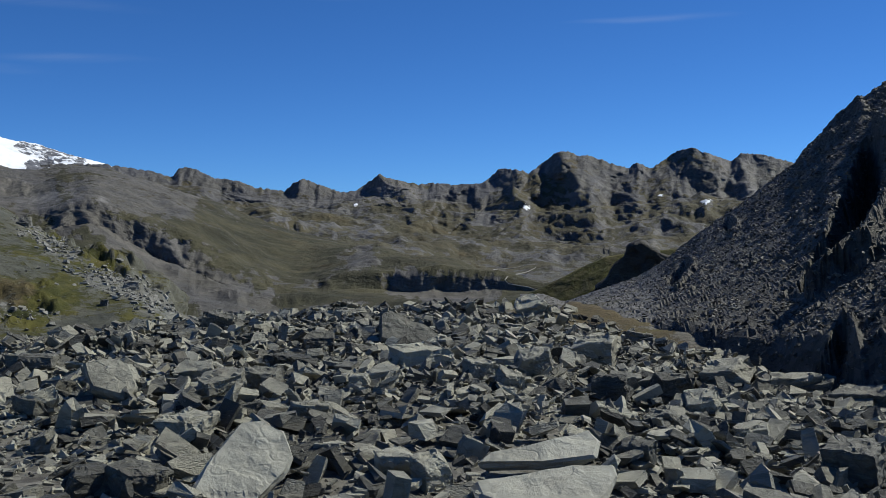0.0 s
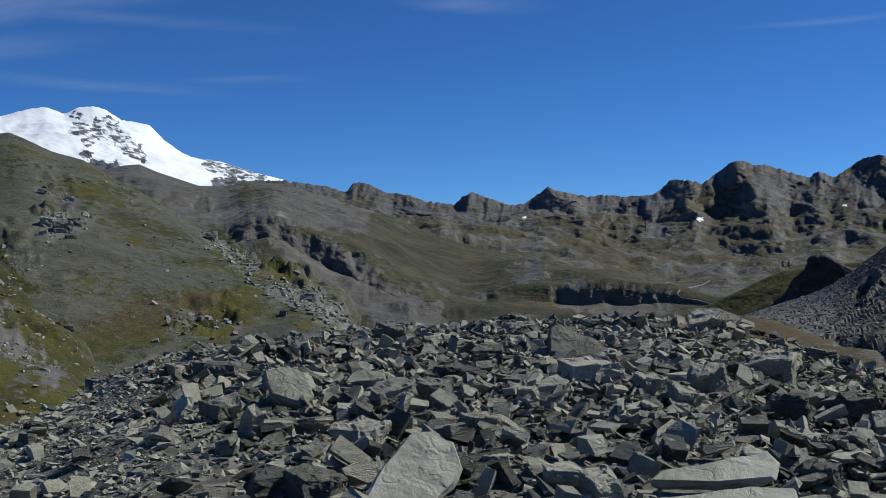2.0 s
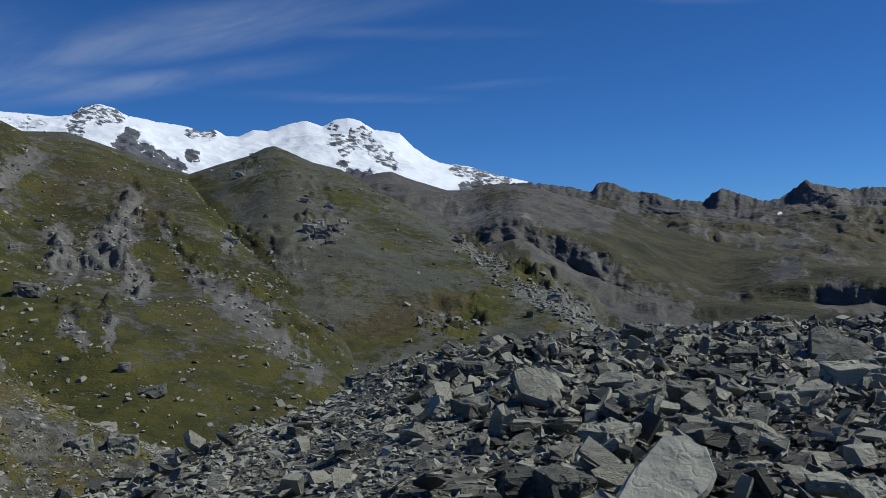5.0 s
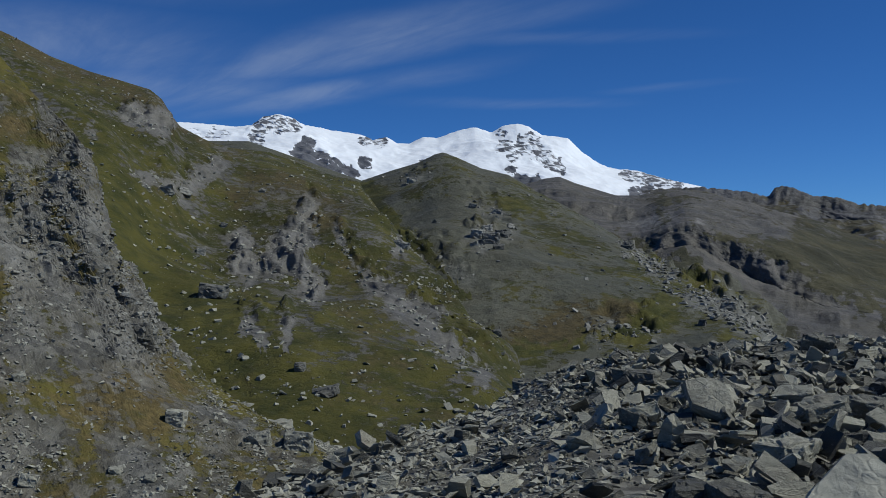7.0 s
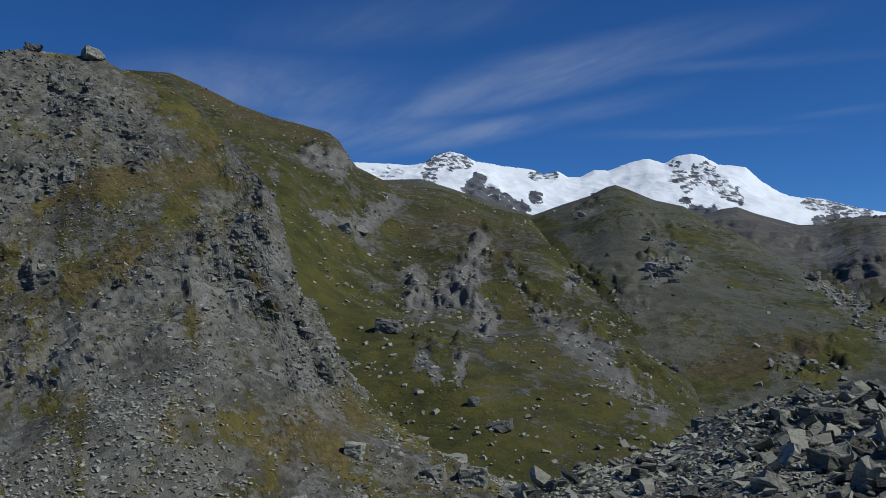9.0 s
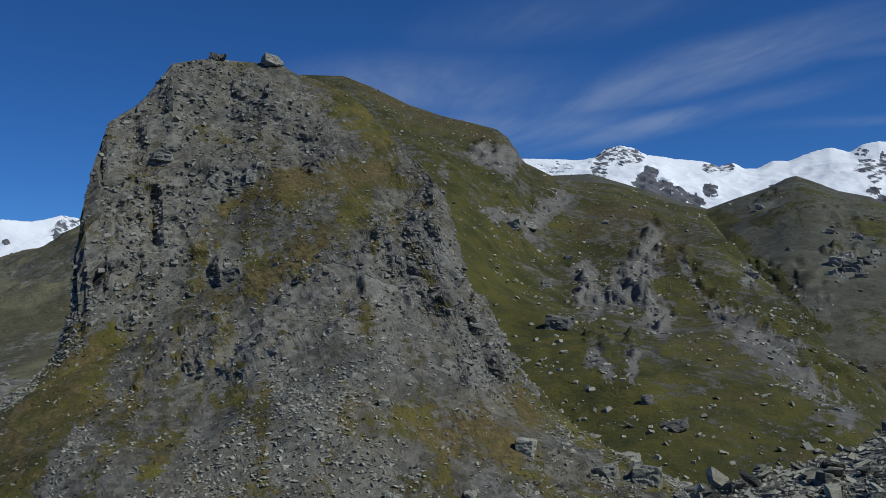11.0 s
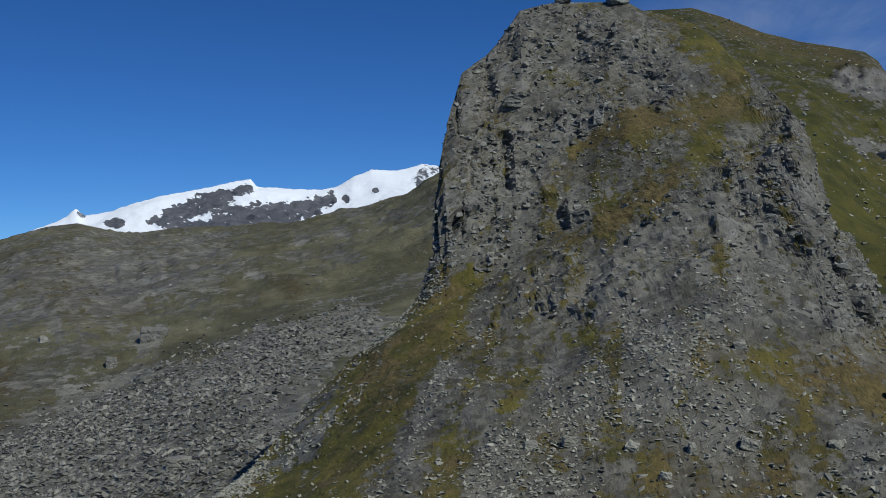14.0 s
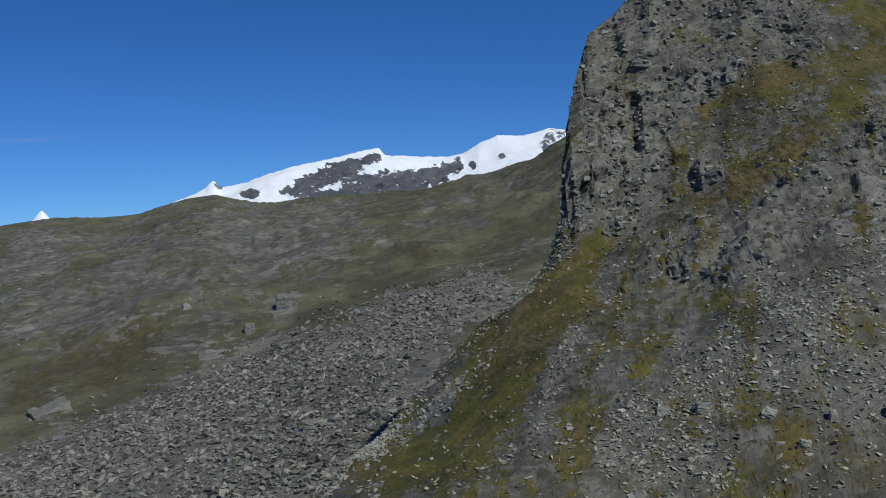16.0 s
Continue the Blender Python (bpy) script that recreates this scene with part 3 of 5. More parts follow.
BENCH_ROCK = [
    (1.0, [(17.9, 0.92, 0.81), (17.09, 1.7, 0.65), (15.99, 1.05, 0.65)]),
    (1.0, [(15.36, 0.39, 0.71), (13.14, -0.71, 0.9), (11.08, -2.1, 1.03), (9.33, -3.42, 1.16)]),
    (1.0, [(7.73, -3.83, 0.9)]),
    (1.0, [(23.89, 3.98, 1.29), (21.61, 3.25, 1.29), (19.44, 2.47, 1.16)]),
    (1.0, [(-0.25, -2.59, 0.77), (-2.72, -3.09, 0.77), (-5.15, -3.1, 0.65)]),
    (1.0, [(13.77, -0.12, 0.32), (11.85, -0.48, 0.32)]),
    (0.6, [(16.91, 2.66, 1.03), (14.37, 2.3, 1.1), (11.81, 1.94, 0.84)]),
    (0.6, [(1.6, -0.98, 0.58), (2.88, -1.28, 0.45)]),
]
HILL_ROCKS = [
    (1.0, [(28.53, 1.47, 0.52), (27.69, 1.48, 0.65), (26.82, 1.56, 0.32)]),
    (1.0, [(20.14, 1.09, 0.29), (18.86, 0.04, 0.42), (17.59, -0.86, 0.48)]),
    (1.0, [(16.85, -1.91, 0.58), (14.61, -2.64, 0.71), (13.01, -3.79, 0.58)]),
    (0.55, [(28.62, 3.53, 0.39), (27.12, 2.98, 0.45)]),
    (0.55, [(32.08, 4.88, 0.45), (31.04, 5.18, 0.23)]),
    (0.55, [(32.86, 1.16, 0.29), (30.56, 0.09, 0.52), (28.8, -0.66, 0.39)]),
    (0.55, [(21.69, -3.9, 0.65), (18.89, -3.92, 0.65)]),
    (0.55, [(26.34, 1.93, 0.45)]),
    (0.55, [(24.08, 2.84, 0.32)]),
]
HILL_TURF = [
    (0.75, [(17.93, -2.52, 1.16), (19.81, -3.6, 1.29)]),
    (0.75, [(23.27, -3.95, 1.16), (25.83, -4.55, 1.29)]),
    (0.75, [(28.38, -3.87, 0.39), (27.71, -5.41, 0.84)]),
    (0.75, [(34.66, 4.18, 0.77), (33.09, 2.39, 0.45), (31.19, 0.75, 0.26), (29.24, -1.71, 0.29)]),
    (0.3, [(26.45, 4.02, 1.16), (23.47, 1.55, 1.42), (21.61, -0.09, 1.42)]),
    (0.3, [(29.8, 5.54, 0.97), (31.77, 3.98, 0.97)]),
    (0.42, [(19.73, -0.13, 1.16), (16.7, -2.22, 1.81), (14.05, -4.25, 1.81)]),
    (0.42, [(19.46, -1.71, 1.48), (21.06, -3.59, 1.81)]),
]
HILL_WITHERED = [
    (1.0, [(26.94, -3.9, 0.52), (23.58, -3.31, 0.84), (20.41, -2.65, 0.77)]),
    (1.0, [(25.19, -4.18, 0.52), (22.95, -3.89, 0.45)]),
]
GREEN_ROCKS = [
    (1.0, [(38.06, 3.52, 0.39), (38.53, 1.92, 0.9), (39.69, 0.66, 1.16)]),
    (1.0, [(38.72, 0.64, 0.77), (37.75, -1.47, 0.58)]),
    (1.0, [(41.76, 1.68, 0.71), (41.47, 0.23, 0.84)]),
    (1.0, [(39.31, -3.19, 0.39), (39.38, -4.46, 0.23)]),
    (1.0, [(41.46, -3.13, 0.45), (40.62, -4.17, 0.39)]),
    (1.0, [(47.7, 8.77, 0.52), (45.95, 8.18, 0.71)]),
    (1.0, [(32.79, 1.11, 0.45)]),
    (0.62, [(46.97, 5.26, 0.39), (44.75, 4.58, 0.84), (42.78, 6.05, 0.45)]),
    (0.62, [(35.21, -0.1, 0.39), (33.35, -1.58, 0.84), (31.51, -3.04, 0.9), (29.71, -4.95, 0.84), (28.37, -6.35, 0.71)]),
    (0.62, [(49.78, 7.58, 0.45)]),
    (0.62, [(36.43, 2.18, 0.26), (35.52, 0.23, 0.26)]),
    (0.62, [(31.96, -2.56, 0.58)]),
]
GREEN_TURFS = [
    (0.6, [(49.32, 6.94, 0.39), (47.97, 3.11, 1.03), (46.13, -0.45, 1.48), (43.33, -3.72, 1.55), (39.89, -6.96, 1.48), (36.76, -8.89, 1.16)]),
    (0.6, [(30.27, -3.38, 0.45), (28.82, -5.88, 0.45)]),
]
GREEN_WITHERED = [
    (0.8, [(41.85, 4.42, 0.9), (39.58, 4.69, 1.16), (36.72, 3.16, 1.16)]),
    (0.8, [(42.11, 7.16, 0.97), (46.56, 9.78, 0.84), (50.67, 11.34, 1.16), (54.07, 12.81, 0.77)]),
    (0.4, [(35.87, -0.72, 1.29), (34.1, -5.2, 1.94)]),
    (0.4, [(45.48, 0.17, 0.65)]),
]
CRAG_WALLS = [
    (1.0, [(63.53, 13.24, 1.61), (65.54, 10.56, 2.58), (66.79, 7.15, 2.32), (67.7, 3.99, 1.61), (69.44, 0.18, 0.84)]),
    (1.0, [(64.4, 6.42, 1.94), (64.85, 2.6, 1.61), (66.87, 0.1, 0.97)]),
    (1.0, [(60.72, 11.85, 1.61), (57.65, 10.11, 1.94), (56.77, 8.82, 1.16)]),
    (1.0, [(60.53, 8.12, 1.61), (62.46, 7.28, 1.16)]),
    (1.0, [(50.13, 7.11, 0.84), (50.5, 4.72, 1.29), (49.6, 1.64, 1.74), (48.58, -1.41, 1.61), (47.42, -4.12, 1.1)]),
    (1.0, [(52.72, 3.94, 1.42), (54.3, 1.23, 1.94), (51.08, 0.49, 1.81)]),
    (1.0, [(51.97, 8.46, 1.1), (50.48, 9.53, 0.65)]),
]
CRAG_LEDGES = [
    (0.9, [(65.06, -3.33, 0.45), (62.48, -2.45, 0.77), (59.79, -2.2, 1.16)]),
    (0.9, [(62.02, 1.69, 0.77)]),
    (0.9, [(58.31, 0.13, 1.16), (56.11, 1.31, 0.97)]),
    (0.9, [(66.68, -3.77, 0.45), (62.73, -0.68, 0.52)]),
    (0.9, [(48.44, -5.6, 0.97)]),
    (0.9, [(51.08, 4.74, 1.29), (49.89, 0.92, 1.94), (48.05, -1.67, 1.48), (45.57, -4.28, 0.84)]),
    (0.9, [(56.9, 0.77, 1.94), (60.68, -2.44, 1.94), (62.89, -2.35, 1.61)]),
    (0.9, [(54.53, -0.84, 1.61)]),
]
CRAG_TURFS = [
    (0.85, [(62.36, 5.69, 0.26), (59.63, 6.88, 0.65), (56.81, 7.59, 0.77), (53.47, 7.82, 0.9)]),
    (0.85, [(54.11, 6.79, 0.71), (55.85, 4.42, 0.84), (58.52, 2.98, 0.9), (60.29, 1.47, 0.71)]),
    (0.85, [(55.14, 11.74, 0.97), (53.1, 10.06, 0.97), (52.31, 7.28, 0.52)]),
    (1.0, [(68.12, -0.76, 0.38), (70.38, -3.97, 1.17), (72.91, -7.38, 1.92), (75.89, -10.37, 2.52), (79.44, -12.75, 2.26)]),
    (0.4, [(63.52, -5.13, 0.65), (66.17, -7.91, 1.16), (69.49, -10.95, 1.29)]),
    (0.4, [(60.98, -4.87, 0.65)]),
    (0.4, [(64.7, -2.22, 0.32), (67.31, -3.43, 0.52)]),
    (0.4, [(57.08, 8.84, 0.32)]),
    (0.45, [(61.25, -4.79, 0.97), (62.36, -5.89, 0.97)]),
]
SADDLE_TURFS = [
    (0.4, [(49.61, -6.8, 1.61), (46.95, -6.48, 1.94)]),
    (0.45, [(51.25, -6.24, 1.42), (48.15, -6.99, 1.61)]),
    (0.55, [(47.43, -2.32, 0.39), (44.95, -4.93, 0.71), (41.19, -7.86, 0.9), (38.38, -9.78, 0.65)]),
]
CRAG_WITHERED = [
    (0.9, [(62.36, 5.69, 0.26), (59.63, 6.88, 0.58), (56.81, 7.59, 0.71), (53.47, 7.82, 0.77)]),
    (0.9, [(55.85, 4.42, 0.71), (58.52, 2.98, 0.77), (60.29, 1.47, 0.58)]),
    (0.9, [(49.61, -6.8, 1.74), (46.95, -6.48, 2.06)]),
    (0.9, [(72.5, -4.53, 0.39), (75.18, -8.22, 0.52)]),
    (0.5, [(69.49, -1.43, 0.45), (70.52, -3.32, 0.71)]),
    (0.5, [(63.52, -5.13, 0.52)]),
    (0.5, [(55.74, -5.57, 0.97)]),
    (0.5, [(57.54, -13.19, 1.94), (50.95, -12.43, 1.94)]),
    (0.6, [(69.18, -1.76, 0.39), (70.88, -4.27, 0.77), (73.23, -7.36, 0.97)]),
]
CRAG_SCREE = [
    (1.0, [(74.51, -7.31, 0.32), (77.14, -9.68, 0.45), (81.61, -12.44, 0.65)]),
    (1.0, [(66.28, -11.03, 1.29), (63.05, -9.85, 1.61), (61.09, -8.01, 1.29)]),
    (1.0, [(66.98, -12.55, 1.94), (63.17, -13.22, 1.94)]),
    (1.0, [(56.7, -6.8, 1.94), (59.06, -3.64, 0.97)]),
    (1.0, [(69.32, -5.92, 0.45), (71.37, -9.32, 0.45)]),
    (1.0, [(53.77, -9.24, 1.94)]),
    (0.8, [(53.04, -2.76, 1.61), (55.47, -4.5, 1.29)]),
    (0.8, [(60.42, -8.06, 1.94), (56.99, -9.2, 1.94)]),
]
CRAG_FACES = [
    (1.9, [(68.88, 7.39, 0.29), (69.1, 5.48, 0.29)]),
    (1.9, [(67.56, 6.38, 0.26), (67.86, 4.15, 0.26)]),
    (1.9, [(65.67, 6.79, 0.32), (65.61, 3.91, 0.29)]),
    (1.9, [(66.54, 9.67, 0.39)]),
    (1.9, [(68.56, 2.41, 0.26), (69.09, 1.14, 0.23)]),
    (1.9, [(62.64, 2.04, 0.45)]),
    (1.9, [(50.51, 4.57, 0.39)]),
    (1.9, [(50.53, 6.3, 0.32)]),
    (1.9, [(64.5, -0.95, 0.29)]),
]
CRAG_RIBS = [
    (1.4, [(49.99, 7.1, 1.1), (50.37, 4.41, 1.48), (49.06, 1.02, 1.94), (47.78, -2.63, 1.74)]),
    (0.25, [(59.94, -2.2, 1.29), (62.8, -2.6, 0.84), (65.06, -3.33, 0.45)]),
    (0.25, [(59.76, 12.09, 1.61), (56.74, 9.74, 1.61)]),
    (0.25, [(64.57, 10.83, 0.97), (66.29, 7.45, 0.97)]),
]
LEFT_SCREE = [
    (1.0, [(100.31, -12.48, 1.61), (94.22, -10.96, 2.42), (88.63, -8.73, 2.26), (83.18, -7.23, 2.32), (78.58, -5.25, 1.87), (74.3, -3.53, 0.97)]),
    (1.0, [(89.17, -12.98, 3.55), (82.1, -11.07, 3.55)]),
    (1.0, [(84.82, -13.96, 1.94)]),
]
LEFT_TURFS = [
    (0.5, [(78.21, -1.08, 0.97), (80.06, -2.6, 1.1)]),
    (0.5, [(84.3, -4.14, 0.52), (85.0, -5.37, 0.52)]),
    (0.5, [(81.71, -3.48, 0.97), (83.05, -4.69, 0.65)]),
    (0.5, [(98.46, -9.15, 1.94), (94.04, -7.65, 1.29)]),
    (0.5, [(73.14, 0.6, 1.61), (74.82, -0.93, 1.61)]),
]
LEFT_WITHERED = [
    (0.7, [(94.21, -5.19, 1.61), (97.16, -6.15, 1.61)]),
    (0.7, [(99.48, -7.42, 1.29)]),
    (0.7, [(78.39, -1.4, 0.84)]),
    (0.4, [(87.68, -2.51, 1.61), (91.28, -0.73, 1.61)]),
    (0.4, [(99.62, -10.04, 0.97)]),
]
LEFT_ROCKS = [
    (0.8, [(85.71, -3.89, 0.58), (86.83, -4.21, 0.39)]),
    (0.8, [(88.13, -5.17, 0.29)]),
    (0.8, [(99.11, -0.45, 1.42)]),
    (0.8, [(77.62, 1.14, 0.29)]),
    (0.8, [(88.58, -1.82, 0.65), (84.76, -0.76, 0.45)]),
    (0.8, [(98.7, -8.53, 0.97)]),
    (0.8, [(80.11, -3.57, 0.39)]),
    (0.8, [(90.79, -2.95, 0.39)]),
    (0.45, [(93.7, -1.22, 1.94), (88.48, 0.07, 1.94), (82.79, 0.43, 1.61)]),
    (0.45, [(99.27, -3.58, 1.61), (95.28, -3.27, 1.29)]),
]
RIGHT_GULLIES = [
    (1.3, [(-25.83, 4.49, 0.52), (-25.41, 2.14, 0.84), (-24.29, -0.22, 0.77), (-22.45, -2.78, 0.29)]),
    (0.45, [(-15.54, -2.49, 0.29), (-16.25, -1.71, 0.23)]),
    (0.45, [(-24.61, 6.31, 0.45), (-23.2, 5.49, 0.32)]),
    (0.45, [(-23.98, -6.8, 0.84), (-24.27, -5.01, 0.32)]),
    (0.45, [(-18.53, 0.45, 0.26)]),
]
CRAG_BOULDERS = [(45.34, -8.19, 1.23, 1.03), (38.76, -9.86, 1.55, 1.1), (39.75, -8.89, 1.23, 0.77), (40.92, -9.47, 1.25, 0.75), (53.38, -5.52, 0.65, 0.58), (61.78, 1.87, 1.25, 0.75), (59.29, 13.85, 1.15, 0.6), (62.3, 13.85, 0.9, 0.36), (52.93, -10.72, 1.02, 0.65), (59.38, -11.1, 0.7, 0.55), (56.09, -11.08, 0.47, 0.74), (65.46, 8.49, 1.35, 0.52), (60.56, 7.37, 0.58, 0.84), (62.76, -10.62, 0.84, 0.55), (64.99, -10.75, 0.7, 0.51), (57.52, -12.59, 0.6, 0.42), (48.62, -10.6, 0.7, 0.32), (46.97, -11.11, 0.79, 0.32)]
GREEN_BOULDERS = [(43.27, -1.36, 1.68, 0.84), (43.99, 1.03, 0.48, 0.39), (38.64, -5.52, 0.58, 0.58), (37.17, -6.87, 1.55, 0.42), (27.36, -3.73, 0.45, 0.45), (45.65, 4.41, 0.71, 0.52), (44.75, 4.33, 0.77, 0.39), (42.7, 2.51, 0.39, 0.26), (32.79, 1.18, 0.97, 0.45), (40.56, 4.39, 0.32, 0.26)]
HILL_BOULDERS = [(28.43, 1.66, 0.84, 0.58), (27.7, 1.32, 0.97, 0.71), (26.92, 1.69, 0.77, 0.42), (27.87, 2.16, 0.65, 0.35), (27.25, 0.99, 0.58, 0.35), (28.67, 1.15, 0.45, 0.29), (26.49, 2.19, 0.45, 0.29), (28.62, 3.33, 0.45, 0.29), (27.28, 2.98, 0.52, 0.29), (20.02, 0.83, 0.58, 0.45), (18.8, 0.01, 0.77, 0.39), (16.07, -3.47, 0.48, 0.45), (14.61, -2.64, 0.84, 0.52), (32.08, 4.88, 0.52, 0.29)]
LEFT_BOULDERS = [(85.72, -4.05, 1.48, 1.16), (88.13, -5.17, 0.55, 0.97), (84.58, -10.75, 1.23, 0.77), (86.05, -6.16, 1.42, 0.65), (98.71, -8.68, 2.06, 0.71), (71.66, 1.26, 0.39, 0.32), (91.44, -3.78, 0.52, 0.58)]



# ---- noise in bulk ----
_lattice = np.random.RandomState(7).rand(256, 3) * 2 - 1
_lattice /= np.linalg.norm(_lattice, axis=1)[:, None]
_shuffle = np.tile(np.random.RandomState(8).permutation(256), 3).astype(np.int32)


_gx, _gy, _gz = (np.ascontiguousarray(_lattice[:, k]).astype(np.float32) for k in range(3))


def gradient_noise(p):
    """Gradient noise, about -0.7 to 0.7, at an array of places (..., 3)."""
    shape = p.shape[:-1]
    p = np.ascontiguousarray(p.reshape(-1, 3).T)
    cell = np.floor(p)
    f = (p - cell).astype(np.float32)
    u = f * f * f * (f * (f * 6 - 15) + 10)
    cell = cell.astype(np.int32) & 255
    total = np.zeros(f.shape[1], dtype=np.float32)
    for dx in (0, 1):
        wx, fx = (u[0] if dx else 1 - u[0]), f[0] - dx
        hx = _shuffle[cell[0] + dx]
        for dy in (0, 1):
            wxy, fy = wx * (u[1] if dy else 1 - u[1]), f[1] - dy
            hxy = _shuffle[hx + cell[1] + dy]
            for dz in (0, 1):
                h = _shuffle[hxy + cell[2] + dz]
                total += wxy * (u[2] if dz else 1 - u[2]) * (_gx[h] * fx + _gy[h] * fy + _gz[h] * (f[2] - dz))
    return total.reshape(shape)


def fractal(p, octaves=4, gain=0.5, ridged=False):
    total, amp, q = 0.0, 1.0, p.copy()
    for k in range(octaves):
        v = gradient_noise(q)
        total = total + amp * ((0.35 - np.abs(v)) * 2 if ridged else v)
        q, amp = q * 2.03 + 17.3, amp * gain
    return total


def blocks(p, seed=0):
    """Broken rock: every cell of a loose lattice is a facet with a height and a tilt of its own (about -0.5 to 0.5)."""
    shape = p.shape[:-1]
    p = np.ascontiguousarray(p.reshape(-1, 3).T).astype(np.float32)
    cell = np.floor(p - 0.5).astype(np.int32)
    best = np.full(p.shape[1], 9.0, dtype=np.float32)
    value = np.zeros(p.shape[1], dtype=np.float32)
    for dx in (0, 1):
        for dy in (0, 1):
            for dz in (0, 1):
                cx, cy, cz = cell[0] + dx, cell[1] + dy, cell[2] + dz
                h = _shuffle[_shuffle[_shuffle[(cx + seed) & 255] + (cy & 255)] + (cz & 255)]
                ox, oy, oz = p[0] - cx - 0.5 - 0.4 * _gx[h], p[1] - cy - 0.5 - 0.4 * _gy[h], p[2] - cz - 0.5 - 0.4 * _gz[h]
                d = ox * ox + oy * oy + oz * oz
                near = d < best
                k = (h + 91) & 255
                best = np.where(near, d, best)
                value = np.where(near, h / 255.0 - 0.5 + (ox * _gx[k] + oy * _gy[k] + oz * _gz[k]) * 0.9, value)
    return value.reshape(shape)


def soften(d):
    """Weathers steps: a blur over the neighbouring places of a sheet."""
    q = np.pad(d, 1, "edge")
    q = (q[:-2] + 2 * q[1:-1] + q[2:]) / 4
    return (q[:, :-2] + 2 * q[:, 1:-1] + q[:, 2:]) / 4


def settle(p, crest, lv, level, reach=0.5, blur=5):
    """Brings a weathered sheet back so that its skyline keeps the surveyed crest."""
    r = np.hypot(p[..., 0], p[..., 1]) + 1e-6
    b = np.degrees(np.arctan2(-p[0, :, 0], p[0, :, 1]))
    cb, cr, cz = (np.array(c) for c in zip(*crest))
    want = np.interp(b, cb, (cz - EYE) / cr)
    have = np.where(lv > level - reach, (p[..., 2] - EYE) / r, -9).max(0)
    lift = np.convolve(np.pad(want - have, blur // 2, "edge"), np.ones(blur) / blur, "valid")
    q = p.copy()
    q[..., 2] += lift[None, :] * r * smooth(lv, level - reach * 2, level - reach * 0.2)
    return q


def smooth(a, lo, hi):
    s = np.clip((a - lo) / (hi - lo), 0, 1)
    return s * s * (3 - 2 * s)


# ---- landforms ----
def loft(lines, steps, b0, b1, spacing, calm=0):
    """A sheet over bearings b0 to b1 through lines of (bearing, distance, height), from its foot to its crest and down behind.
    calm: the columns over which the face below the crest is evened out, so that its notches don't run down the face.
    Gives the places as an array (rows, columns, 3), with each row's line number and each column's bearing."""
    bearings = np.arange(b0, b1 + spacing, spacing)
    at = []
    for k, line in enumerate(lines):
        b, r, z = (np.array(c) for c in zip(*line))
        r, z = np.interp(bearings, b, r), np.interp(bearings, b, z)
        if k < len(lines) - 2:
            soft = np.ones(25) / 25
            r, z = (np.convolve(np.pad(v, 12, "edge"), soft, "valid") for v in (r, z))
        at.append((r, z))
    rows, level = [], []
    for k, count in enumerate(steps):
        for s in np.linspace(0, 1, count, endpoint=k == len(steps) - 1):
            row = [at[k][i] * (1 - s) + at[k + 1][i] * s for i in (0, 1)]
            if calm and k == len(steps) - 2:
                even = np.convolve(np.pad(at[k + 1][1], calm // 2, "edge"), np.ones(calm) / calm, "valid")
                row[1] = row[1] + (even - at[k + 1][1]) * s * (1 - s ** 7)
            rows.append(row)
            level.append(k + s)
    rows = np.array(rows)
    a = np.radians(bearings)
    r, z = rows[:, 0], rows[:, 1]
    return np.stack([-r * np.sin(a), r * np.cos(a), z], -1), np.array(level)[:, None] + 0 * r, bearings[None, :] + 0 * r


def behind(line, further, lower):
    """The foot of the far side of a crest."""
    return [(b, r * further, z - r * lower) for b, r, z in line]


def normals(p):
    du, dv = np.gradient(p, axis=1), np.gradient(p, axis=0)
    n = np.cross(du, dv)
    n /= np.linalg.norm(n, axis=2)[..., None] + 1e-9
    return np.where(n[..., 2:] < 0, -n, n)


def cover_of(p, spots):
    """Where named patches lie on a sheet: (bearing, height, half width, half height, tilt, weight), in metres."""
    r = np.hypot(p[..., 0], p[..., 1])
    b = np.degrees(np.arctan2(-p[..., 0], p[..., 1]))
    total = np.zeros(r.shape)
    if not spots:
        return total
    wide = np.mean([max(q[2], q[3]) for q in spots])
    w1, w2 = fractal(p / wide * 1.1 + 3, 5, 0.62), fractal(p / wide * 1.1 + 31, 5, 0.62)
    for bearing, z, half, high, tilt, weight in spots:
        u, v = -np.radians(b - bearing) * r + w1 * min(half, high * 2) * 0.9, p[..., 2] - z + w2 * min(half, high * 2) * 0.9
        c, s = math.cos(radians(tilt)), math.sin(radians(tilt))
        d = ((u * c + v * s) / half) ** 2 + ((v * c - u * s) / high) ** 2
        total += weight * (1 - smooth(np.sqrt(d), 0.45, 1.25))
    return total


def seen_at(p):
    """Bearing, rise (degrees) and distance of the places of a sheet from the lookout."""
    r = np.hypot(p[..., 0], p[..., 1])
    return np.degrees(np.arctan2(-p[..., 0], p[..., 1])), np.degrees(np.arctan2(p[..., 2] - EYE, r)), np.sqrt(r * r + (p[..., 2] - EYE) ** 2)


